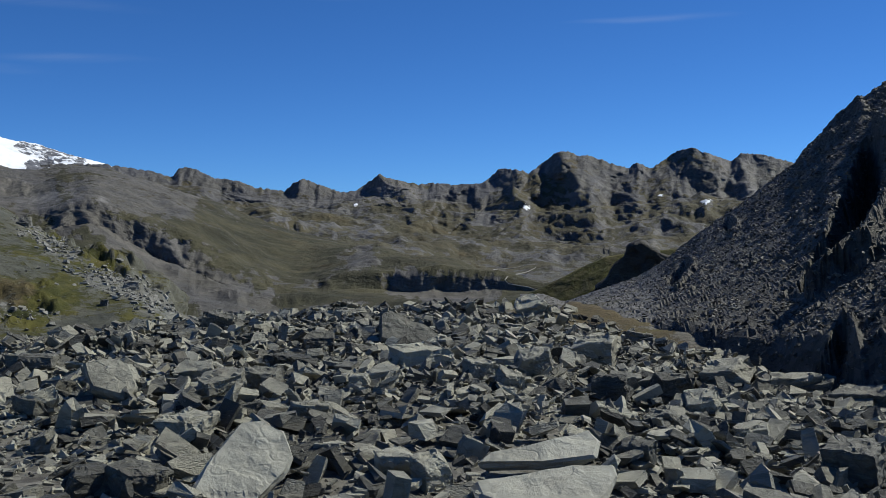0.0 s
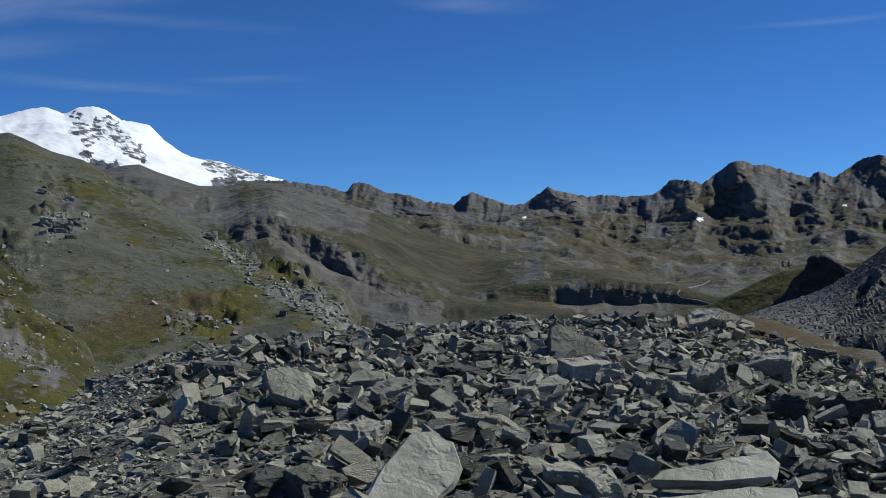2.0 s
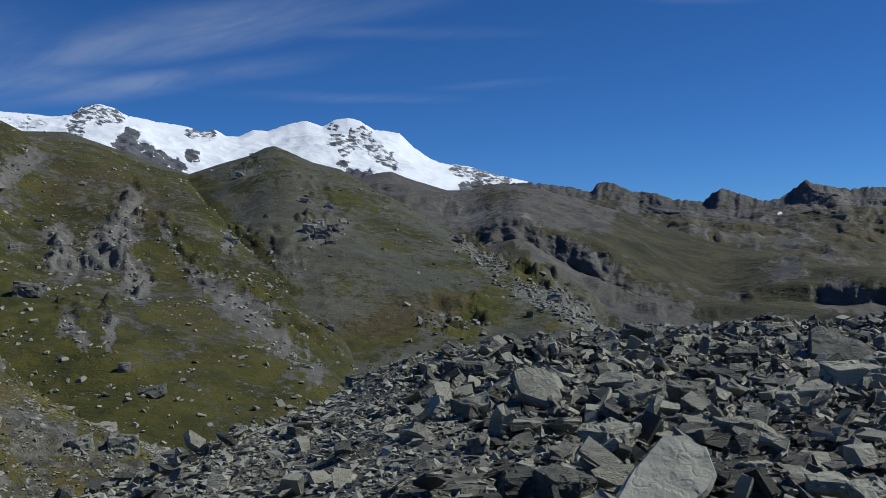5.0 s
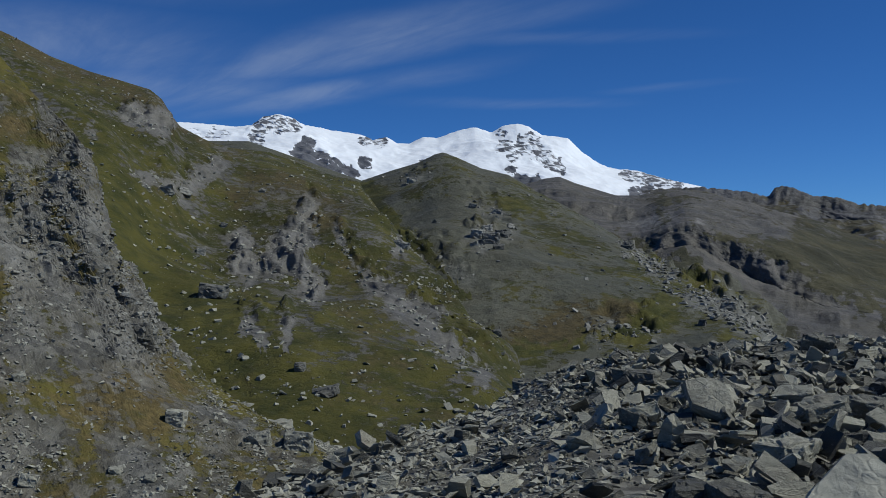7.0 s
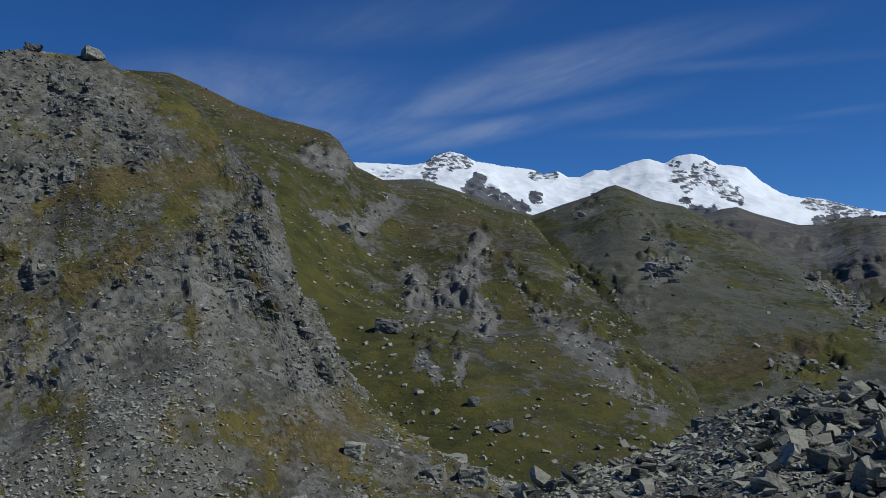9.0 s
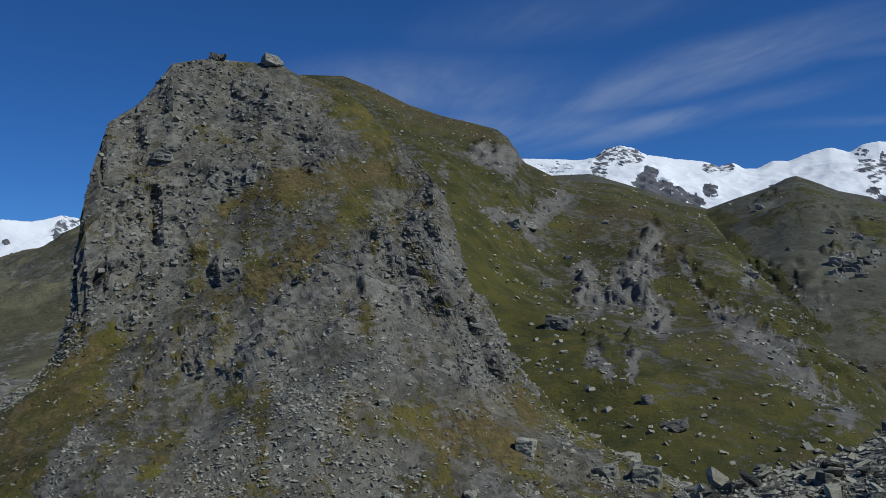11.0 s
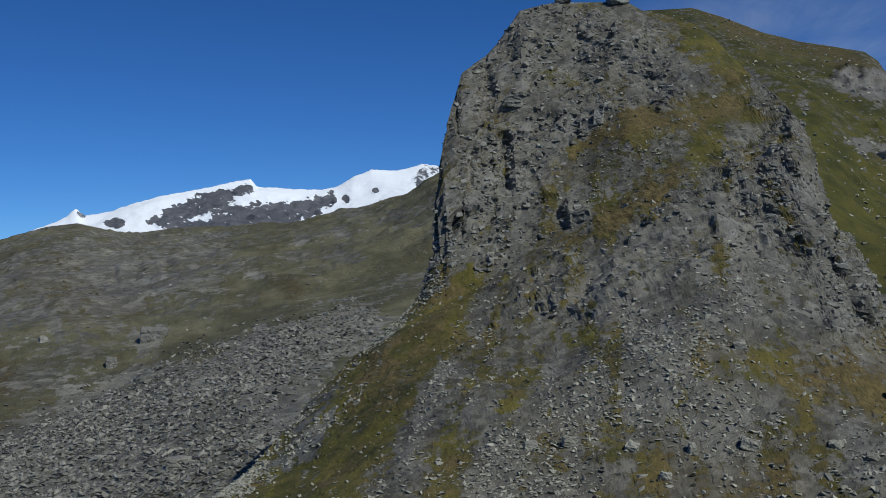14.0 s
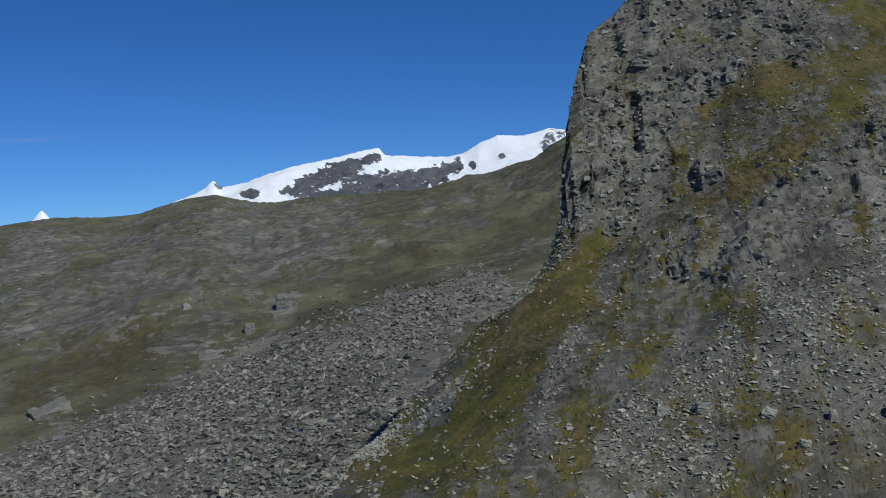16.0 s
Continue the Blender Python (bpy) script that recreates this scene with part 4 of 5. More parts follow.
def near_line(b, e, line):
    """How far places lie from a line of (bearing, rise, half width): the distance over the half width there, the offset to the right, and the half width."""
    best, side, width = np.full(b.shape, 1e3), np.zeros(b.shape), np.ones(b.shape)
    flat = math.cos(radians(line[0][1]))
    if len(line) == 1:
        line = [line[0], (line[0][0] + 0.01, line[0][1], line[0][2])]
    for (b0, e0, w0), (b1, e1, w1) in zip(line, line[1:]):
        ux, uy = (b0 - b1) * flat, e1 - e0
        x, y = (b0 - b) * flat, e - e0
        s = np.clip((x * ux + y * uy) / (ux * ux + uy * uy + 1e-9), 0, 1)
        w = w0 + (w1 - w0) * s
        d = np.hypot(x - s * ux, y - s * uy) / w
        near = d < best
        best, side, width = np.where(near, d, best), np.where(near, (x - s * ux) / w, side), np.where(near, w, width)
    return best, side, width


def patches(p, lines, ragged=1.0, fine=0.8, hem=(0.3, 1.55)):
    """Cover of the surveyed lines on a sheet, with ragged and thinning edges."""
    b, e, far = seen_at(p)
    q = np.stack([b, e * 1.2, 0 * b], -1)
    w1, w2 = fractal(q / fine + 3, 5, 0.66), fractal(q / fine + 31, 5, 0.66)
    total = np.zeros(b.shape)
    for weight, line in lines:
        thin = ragged * min(0.7, 1.3 * max(v[2] for v in line))
        d = near_line(b + w1 * thin, e + w2 * thin, line)[0]
        total = np.maximum(total, weight * (1 - smooth(d, *hem)))
    return total


def carve(p, lines, shape="face"):
    """Pushes a sheet out or in along the line of sight. A face leans away to its left, as steep as its weight tells; a rib swells by its weight in metres."""
    b, e, far = seen_at(p)
    q = np.stack([b, e, 0 * b], -1)
    w1, w2 = fractal(q * 1.6 + 5, 3, 0.6) * 0.22, fractal(q * 1.6 + 41, 3, 0.6) * 0.22
    push = np.zeros(b.shape)
    for weight, line in lines:
        thin = min(1.0, max(v[2] for v in line) * 2)
        d, side, w = near_line(b + w1 * thin, e + w2 * thin, line)
        if shape == "face":
            push += weight * side * np.radians(w) * far * np.clip((1.5 - d) / 0.7, 0, 1)
        else:
            push += weight * (1 - smooth(d, 0.1, 1.4))
    eye = np.array([0, 0, EYE])
    return eye + (p - eye) * (1 - push / far)[..., None]


def gullies(p, wide, depth):
    """Scores a face with sharp ribs and gullies that run down it, pushed along the line of sight; wide in degrees."""
    b, e, far = seen_at(p)
    q = np.stack([b / wide + e * 0.25 / wide, e * 0.45 / wide, 0 * b], -1)
    q = q + np.stack([fractal(q * 0.8 + 13, 3, 0.55), fractal(q * 0.8 + 57, 3, 0.55), 0 * b], -1) * 0.7
    push = (fractal(q, 5, 0.52, True) - 0.5) * depth
    eye = np.array([0, 0, EYE])
    return eye + (p - eye) * (1 - push / far)[..., None]


def sheet(name, p, material, covers, label, category, kind="structure", facets=False):
    """A mesh from an array of places (rows, columns, 3), with its cover values."""
    h, w = p.shape[:2]
    i = np.arange(h * w).reshape(h, w)
    quads = np.stack([i[:-1, :-1], i[:-1, 1:], i[1:, 1:], i[1:, :-1]], -1).reshape(-1, 4)
    me = bpy.data.meshes.new(name)
    me.vertices.add(h * w)
    me.vertices.foreach_set("co", p.reshape(-1).astype(np.float32))
    me.loops.add(quads.size)
    me.loops.foreach_set("vertex_index", quads.reshape(-1).astype(np.int32))
    me.polygons.add(len(quads))
    me.polygons.foreach_set("loop_start", np.arange(0, quads.size, 4, dtype=np.int32))
    me.update(calc_edges=True)
    me.polygons.foreach_set("use_smooth", np.full(len(quads), not facets))
    for key in ("grass", "dry", "snow", "pale"):
        values = np.clip(covers.get(key, np.zeros((h, w))) + np.zeros((h, w)), -1, 2)
        me.attributes.new(key, "FLOAT", "POINT").data.foreach_set("value", values.reshape(-1).astype(np.float32))
    me.materials.append(material)
    me.update()
    return tagged(new(name, me), label, category, kind=kind)


def fade(level, crest, margin=0.25):
    """Zero on the crest and at the foot, one between."""
    return smooth(level, 0, margin) * smooth(crest - level, 0, margin)


# distant range across the valley
def ridges(p, lines):
    """Height of a roof-like range: each ridge runs from one (bearing, distance, height) to another and falls off with a slope to its west and its east."""
    x, y = p[..., 0], p[..., 1]
    top = np.full(x.shape, -1e4)
    for b0, r0, z0, b1, r1, z1, west, east in lines:
        (ax, ay), (bx, by) = on_bearing(b0, r0)[:2], on_bearing(b1, r1)[:2]
        ux, uy = bx - ax, by - ay
        s = np.clip(((x - ax) * ux + (y - ay) * uy) / (ux * ux + uy * uy), 0, 1)
        dx, dy = x - ax - s * ux, y - ay - s * uy
        side = ux * dy - uy * dx
        d = np.hypot(dx, dy)
        lean = np.clip(side / (np.hypot(ux, uy) * (d + 1e-6)), -1, 1)
        top = np.maximum(top, z0 + (z1 - z0) * s - d * np.where(lean < 0, east + (west - east) * lean * lean, east))
    return top


def far_range(name, crest, b0, b1, spur_lines, label):
    bearings = np.arange(b0, b1, 0.085)
    r = np.concatenate([np.linspace(1750, 2300, 14, endpoint=False), np.linspace(2300, 3350, 50, endpoint=False), np.linspace(3350, 3700, 40, endpoint=False), np.linspace(3700, 4216, 130, endpoint=False), np.linspace(4216, 4620, 8)])
    a = np.radians(bearings)
    r = r[:, None] + 0 * a
    b = bearings[None, :] + 0 * r
    p = np.stack([-r * np.sin(a), r * np.cos(a), 0 * r], -1)
    cz, foot, mid = (np.interp(bearings, [q[0] for q in line], [q[2] for q in line]) for line in (crest, FAR_FOOT, FAR_MID))
    soft = np.ones(41) / 41
    broad, foot, mid = (np.convolve(np.pad(v, 20, "edge"), soft, "valid") for v in (cz, foot, mid))
    k = np.clip((r - 2300) / 1050, 0, 1)
    base = foot + (mid - foot) * k + (broad - mid) * (0.42 * np.clip((r - 3350) / 600, 0, 1) + 0.3 * smooth(r, 3900, 4200))
    base = base - np.clip(2300 - r, 0, None) * 0.08
    drift = np.stack([fractal(p / 260 + 9 * q, 4, 0.55) for q in range(2)] + [0 * r], -1)
    keen = np.exp(-np.abs(r - 4200) / 70)
    wall = broad + (cz - broad) * keen - np.where(r < 4200, (4200 - r) * (0.62 + 0.2 * fractal(p / 300 + 40, 4, 0.6)), (r - 4200) * 0.6)
    lv = np.interp(r, [2300, 3350, 4200, 4700], [0, 0.35, 1, 1.6])
    away = np.clip((4200 - r) / 150, 0, 1)
    q = p + drift * 55 * (0.15 + 0.85 * away)[..., None]
    high = np.maximum(np.maximum(base + (48 * fractal((p + drift * 90) / 420, 4, 0.52, True) - 18) * smooth(4180 - r, 0, 200) * smooth(r, 2350, 2800), wall), ridges(q, spur_lines))
    p[..., 2] = high
    n = normals(p)
    steep = smooth(0.9 - n[..., 2], 0, 0.3)
    crumb = fractal(p / np.array([46, 46, 90]), 5, 0.6, True) * (2 + 3 * steep) + soften(blocks(p / np.array([40, 40, 60]), 2)) * 6 * steep
    p = p + n * (crumb * smooth(np.abs(4200 - r), 0, 60))[..., None]
    p = carve(settle(p, crest, lv, 1, 0.12, 3), FAR_FACES)
    p = gullies(p, 1.3, 24 * smooth(lv, 0.25, 0.7))
    tooth = fractal(np.stack([b[0] * 2.6, b[0] * 0 + 2.2, b[0] * 0], -1), 4, 0.6, True) - 0.5
    p[..., 2] += tooth[None, :] * 8 * smooth(lv, 0.94, 1)
    steep = normals(p)[..., 2]
    rough = fractal(p / 300, 5, 0.65)
    grass = 0.62 + 0.6 * rough - 0.9 * smooth(0.72 - steep, 0, 0.25) - 0.3 * smooth(lv, 0.7, 1)
    snow = cover_of(p, FAR_SNOW)
    return sheet(name, p, FAR_HAZE_ROCK, dict(grass=grass, dry=0.25 + 0.6 * rough, snow=snow), label, "mountain range")


far_range("backdrop_range_west", FAR_CREST_WEST, -4.5, 26, WEST_SPURS, "distant brown and grey rocky ridge with small horn-shaped peaks")
far_range("backdrop_range_east", FAR_CREST_EAST, -31, -4.4, EAST_SPURS, "distant dark jagged peaks with blue shaded faces above a valley")


def snow_massif(name, crest, foot, b0, b1, bare, low, label):
    p, lv, b = loft([foot, crest, behind(crest, 1.08, 0.06)], [115, 8], b0, b1, 0.095, 45)
    amp = fade(np.minimum(lv, 1), 1, 0.15)
    rough = np.clip(patches(p, bare, 0.5, 0.5), 0, 1)
    n = normals(p)
    p = p + n * (fractal(p / 420, 3, 0.45) * 40 * amp + fractal(p / 120, 4, 0.5, True) * 7 * amp + soften(blocks(p / np.array([45, 45, 30]), 3)) * 14 * amp * rough)[..., None]
    p = settle(p, crest, lv, 1, 0.1, 3)
    p[..., 2] += (fractal(np.stack([b * 1.6, b * 0 + 7.7, b * 0], -1), 4, 0.6, True) - 0.5) * 4 * smooth(lv, 0.97, 1)
    n = normals(p)
    rock = fractal(p / np.array([40, 40, 26]), 5, 0.75) * 1.5
    snow = 1.0 - patches(p, bare, 0.5, 0.5, (0.75, 1.25)) * (0.85 + 0.5 * rock) - smooth(low - lv, 0, 0.14) * (0.75 + rock)
    return sheet(name, p, SNOW_HAZE_ROCK, dict(snow=snow), label, "snow mountain")


snow_massif("backdrop_snow_massif", SNOW_CREST, SNOW_FOOT, 13.3, 56, SNOW_ROCKS, 0.0, "glaciated snow-white mountain chain with dark rock outcrops")
snow_massif("backdrop_snow_plateau", PLATEAU_CREST, PLATEAU_FOOT, 66, 106, PLATEAU_ROCKS, 0.0, "snow-covered plateau peak above a band of dark cliffs")

# green bench with a cliff band across the valley
p, lv, b = loft([BROWN_FOOT, BROWN_CLIFF_FOOT, BROWN_CLIFF_TOP, BROWN_CREST, behind(BROWN_CREST, 1.12, 0.05)], [20, 45, 90, 6], -14, 38, 0.1, 31)
n = normals(p)
cliff = smooth(lv, 0.7, 1.0) * smooth(2.12 - lv, 0, 0.2) * np.clip(smooth(b, 6.5, 10.5) + 0.9 * smooth(b, -11, -9) * smooth(-1 - b, 0, 2), 0.1, 1)
stony = np.clip(patches(p, BENCH_ROCK), 0, 1) * smooth(3 - np.minimum(lv, 3), 0, 0.1)
p = p + n * (fractal(p / 500, 4, 0.5, True) * 25 * fade(np.minimum(lv, 3), 3, 0.4) + fractal(p / np.array([70, 70, 220]), 3, 0.5, True) * (2 + 3 * cliff) + soften(blocks(p / np.array([22, 22, 90]))) * 1.5 * cliff
             + soften(blocks(p / np.array([30, 30, 60]), 4)) * 2 * stony)[..., None]
p = gullies(carve(settle(p, BROWN_CREST, lv, 3, 0.25), BENCH_FACES), 0.7, 8 * np.clip(stony, 0.15, 1))
stony = patches(p, BENCH_ROCK)
rough = fractal(p / 160, 5, 0.6)
steep = normals(p)[..., 2]
grass = 0.95 - 1.1 * stony - 0.45 * smooth(lv, 2.3, 2.7) * smooth(b, 8, 14) - 0.5 * smooth(0.75 - steep, 0, 0.3) + rough * 0.6
sheet("backdrop_bench", p, BROWN_ROCK, dict(grass=grass, dry=0.15 + 0.6 * rough, pale=cover_of(p, BENCH_PALE)), "broad green alpine bench broken by a dark cliff band", "mountainside")

# grey scree hill
hill, lv, b = loft([HILL_FOOT, HILL_CREST, behind(HILL_CREST, 1.2, 0.3)], [160, 10], -1, 45, 0.11, 15)
n = normals(hill)
rocky = np.clip(patches(hill, HILL_ROCKS), 0, 1)
hill = hill + n * (fractal(hill / 160, 3, 0.5, True) * 9 * fade(np.minimum(lv, 1), 1, 0.3) + fractal(hill / 16, 3, 0.55, True) * (0.3 + 1.2 * rocky) + soften(blocks(hill / np.array([7, 7, 5]))) * 5.5 * rocky)[..., None]
hill = settle(hill, HILL_CREST, lv, 1, 0.2)
rough = fractal(hill / 30, 5, 0.6)
rocky = np.clip(patches(hill, HILL_ROCKS), 0, 1)
grass = 0.22 + patches(hill, HILL_TURF) - 0.2 * rocky + rough * 0.5
dry = 0.15 + patches(hill, HILL_WITHERED) + rough * 0.4
hill_stones = rocky
sheet("scree_hill", hill, HILL_GROUND, dict(grass=grass, dry=dry, pale=rocky * 0.3), "grey pyramid-shaped scree hill with thin turf", "hill")

# grass hill behind the crag
green, lv, b = loft([GREEN_FOOT, GREEN_MID, GREEN_CREST, behind(GREEN_CREST, 1.2, 0.3)], [80, 125, 8], 20, 66, 0.11)
n = normals(green)
rocky = np.clip(patches(green, GREEN_ROCKS), 0, 1)
green = green + n * (fractal(green / 80, 3, 0.5, True) * 5 * fade(np.minimum(lv, 2), 2, 0.4) + fractal(green / 12, 5, 0.5, True) * (0.3 + 0.6 * rocky)
                     + soften(blocks(green / np.array([5, 5, 9])) * 2.8 + blocks(green / np.array([2.0, 2.0, 3.4]), 5) * 1.1) * rocky)[..., None]
green = gullies(settle(green, GREEN_CREST, lv, 2, 0.2), 0.9, 2.2 * rocky)
rocky = np.clip(patches(green, GREEN_ROCKS), 0, 1)
rough = fractal(green / 16, 5, 0.6)
grass = 0.72 - 0.85 * rocky + 0.6 * patches(green, GREEN_TURFS) + rough * 0.55
dry = 0.15 + 0.8 * patches(green, GREEN_WITHERED) - 0.4 * patches(green, GREEN_TURFS) + rough * 0.6
green_stones = np.clip(rocky + 0.15 + rough, 0, 1)
sheet("grass_hill", green, GREEN_GROUND, dict(grass=grass, dry=dry, pale=rocky * 0.3), "steep green grass hillside with grey rock outcrops", "hill")

# the crag over the saddle
crag, lv, b = loft([CRAG_FOOT, CRAG_MID, CRAG_CREST, behind(CRAG_CREST, 1.15, 0.35)], [120, 175, 8], 32, 86, 0.11)
n = normals(crag)
rocky = np.clip(np.maximum(patches(crag, CRAG_WALLS), patches(crag, CRAG_LEDGES)), 0, 1) * smooth(2 - np.minimum(lv, 2), -0.01, 0.03)
beds = np.stack([crag @ np.array(BED_ALONG), crag @ np.array(OUTWARD), crag @ np.array(BED_ACROSS)], -1)
joints = beds + np.stack([fractal(crag / 7 + 7 * k, 3, 0.5) for k in range(3)], -1) * np.array([1.2, 1.2, 0.8])
crag = crag + n * (fractal(crag / 20, 3, 0.5, True) * 1.2 * fade(np.minimum(lv, 2), 2, 0.3) + fractal(crag / 5, 5, 0.5, True) * (0.08 + 0.22 * rocky)
                   + soften(blocks(joints / np.array([4.2, 4.2, 2.2])) * 0.8) * rocky + soften(blocks(joints / np.array([2.2, 2.2, 0.9]), 5) * 0.4 + blocks(joints / np.array([1.1, 1.1, 0.6]), 9) * 0.24) * rocky
                   + blocks(crag / 0.6, 9) * 0.05)[..., None]
crag = settle(crag, CRAG_CREST, lv, 2, 0.2)
crag = carve(carve(crag, CRAG_RIBS, "rib"), CRAG_FACES)
rough = fractal(crag / 6, 5, 0.6)
rocky = np.clip(np.maximum(patches(crag, CRAG_WALLS), patches(crag, CRAG_LEDGES)), 0, 1)
turfy, loose = np.maximum(patches(crag, CRAG_TURFS), patches(crag, SADDLE_TURFS)), patches(crag, CRAG_SCREE)
# earth, turf and stones lie in streaks that fan out down the slope
bb, ee, far = seen_at(crag)
fan, down = np.arctan2(bb - 59.5, 19 - ee), np.hypot(bb - 59.5, 19 - ee)
streaky = fractal(np.stack([fan * 14, down * 0.22, 0 * fan], -1), 5, 0.62) * smooth(8 - ee, 0, 6)
stony = fractal(np.stack([fan * 22 + 9, down * 0.35, 0 * fan], -1), 5, 0.65)
crag_rock = rocky * (1 - 0.8 * np.clip(turfy, 0, 1))
crag_wall = (normals(crag)[..., 2] < 0.35) * (lv < 1.98)
grass = 0.4 - 0.2 * rocky + 0.5 * turfy - 0.25 * loose + rough * 0.35 + streaky * 0.75
dry = 0.3 + streaky * 0.5 + 0.7 * patches(crag, CRAG_WITHERED) + rough * 0.6
crag_stones = np.clip(0.25 + 0.3 * rough + 0.8 * stony + 1.3 * loose - 0.7 * turfy - 0.3 * rocky, 0.04, 2) * (lv < 1.9)
sheet("crag", crag, CRAG_GROUND, dict(grass=grass, dry=dry, pale=rocky * 0.1 + loose * 0.15 + 0.35 * np.clip(stony, 0, 1)), "grey broken rock crag with scree and withered turf on its slopes", "crag", facets=True)

# valley and hillside beyond the crag
left, lv, b = loft([LEFT_FOOT, LEFT_MID, LEFT_CREST, behind(LEFT_CREST, 1.15, 0.1)], [75, 115, 6], 55, 105, 0.12, 31)
n = normals(left)
far = smooth(lv, 1.0, 1.1)
left = left + n * (fractal(left / 170, 4, 0.5, True) * 10 * far * smooth(2 - np.minimum(lv, 2), 0, 0.2) + fractal(left / 28, 5, 0.55, True) * (0.3 + 1.2 * far) + soften(blocks(left / np.array([9, 9, 5])) * (0.5 + 2.5 * np.clip(patches(left, LEFT_ROCKS), 0, 1))) * far)[..., None]
left = settle(left, LEFT_CREST, lv, 2, 0.2)
rough = fractal(left / 60, 5, 0.6)
rubbly = np.clip(patches(left, LEFT_SCREE), 0, 1)
outcrop = patches(left, LEFT_ROCKS)
left_stones = rubbly + 0.02 + 0.15 * outcrop
grass = 0.58 - 1.0 * rubbly - 0.75 * outcrop + 0.5 * patches(left, LEFT_TURFS) + rough * 0.4 + 0.35 * fractal(left / np.array([24, 24, 9]), 5, 0.65, True) - 0.24
dry = 0.3 + 0.7 * patches(left, LEFT_WITHERED) + rough * 0.5
sheet("valley_side", left, LEFT_GROUND, dict(grass=grass, dry=dry), "gentle grey-green hillside with a field of scree at its foot", "hillside")

# scree slope beside the mound, turned from the sun; its colour is darkened to match
right, lv, b = loft([RIGHT_FOOT, RIGHT_CREST, behind(RIGHT_CREST, 1.3, 0.1)], [180, 8], -34, -7, 0.09)
n = normals(right)
right = right + n * (fractal(right / 6, 4, 0.5, True) * 0.12 + blocks(right / np.array([0.4, 0.4, 0.3])) * 0.06)[..., None]
right = settle(right, RIGHT_CREST, lv, 1, 0.4)
bb, ee, far = seen_at(right)
for depth, line in RIGHT_GULLIES:
    d, side, wide = near_line(bb, ee, line)
    right[..., 2] -= depth * (1 - smooth(d, 0.2, 1.3)) * smooth(1 - lv, 0, 0.08) - depth * 0.35 * np.exp(-((d - 1.7) / 0.5) ** 2) * (side > 0)
right[..., 2] -= 1.6 * (1 - smooth(lv, 0, 0.09))
right_stones = (lv < 1) * (lv > 0.03) * np.ones(lv.shape)
gentle = smooth(b, -15.6, -13.4)
right_stones = right_stones * (1 - 0.75 * gentle)
rough = fractal(right / 3, 5, 0.6)
sheet("scree_slope", right, RIGHT_GROUND, dict(grass=-1 + gentle * (1.35 + 0.5 * rough), dry=gentle * 0.5 + rough * 0.3, pale=gentle * 0.35), "steep slope of loose slate scree, its shade put into the colour", "scree slope", facets=True)
for name, crest, foot_r, drop, label, mat, turf in (("knoll", KNOLL_CREST, 106, 4.5, "small rock knoll on the shoulder of the slope, coloured near-black for its shade", SHADED_KNOLL_GROUND, -1.0),
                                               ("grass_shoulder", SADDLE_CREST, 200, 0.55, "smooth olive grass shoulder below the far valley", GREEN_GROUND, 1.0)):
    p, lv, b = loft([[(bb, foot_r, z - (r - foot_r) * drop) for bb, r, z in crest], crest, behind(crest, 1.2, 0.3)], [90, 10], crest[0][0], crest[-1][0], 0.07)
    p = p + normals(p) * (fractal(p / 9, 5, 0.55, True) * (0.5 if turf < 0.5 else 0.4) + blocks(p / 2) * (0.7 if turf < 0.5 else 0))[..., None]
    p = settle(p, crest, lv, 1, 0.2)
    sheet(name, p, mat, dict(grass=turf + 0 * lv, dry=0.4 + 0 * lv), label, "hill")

# valley floor: one sheet to the horizon
a = np.linspace(0, 2 * math.pi, 181)
r = np.array([0.0, 12, 25, 60, 150, 300, 600, 1000, 1800, 3000, 4900])
z = np.interp(r, [0, 12, 25, 60, 150, 300, 1000, 1800, 4900], [-1.5, -3.5, -9, -22, -42, -70, -130, -190, -190])
p = np.stack([-r[:, None] * np.sin(a), r[:, None] * np.cos(a), z[:, None] + 0 * a], -1)
sheet("ground", p, PLAIN_GROUND, dict(grass=0.5 + 0 * p[..., 0], dry=0.4 + 0 * p[..., 0]), "valley floor of turf and rubble", "ground")


# ---- the boulder mound ----
def brim(bearing):
    bs, rs, zs = (np.array(c) for c in zip(*MOUND_BRIM))
    bs = np.concatenate([[-190, -120, -60], bs, [75, 110, 190]])
    rs = np.concatenate([[8, 8, 7.5], rs, [5.5, 6, 8]])
    zs = np.concatenate([[-0.6, -0.5, -0.4], zs, [-0.5, -0.5, -0.6]])
    return np.interp(bearing, bs, rs), np.interp(bearing, bs, zs)


def mound_height(x, y):
    r, b = np.hypot(x, y), np.degrees(np.arctan2(-x, y))
    rb, zb = brim(b)
    zb = zb - 0.05 - 0.1 * smooth(b, 8, 20) * smooth(60 - b, 0, 15)
    s = r / rb
    inside = zb * np.clip(s, 0, 1) ** 1.2
    berm = smooth(b, -25, -19) * smooth(-7 - b, 0, 3)
    past = np.clip(r - rb, 0, None)
    outside = zb - past * 0.45 - np.clip(past, 0, 3) ** 2 * 0.05 + berm * (np.clip(past, 0, 2.2) * 0.52 + np.clip(past, 0, 2.2) ** 2 * 0.05)
    p = np.stack([x, y, 0 * x], -1)
    return np.where(s < 1, inside, outside) + fractal(p / 2.2, 4) * 0.14 * smooth(r, 1, 4)


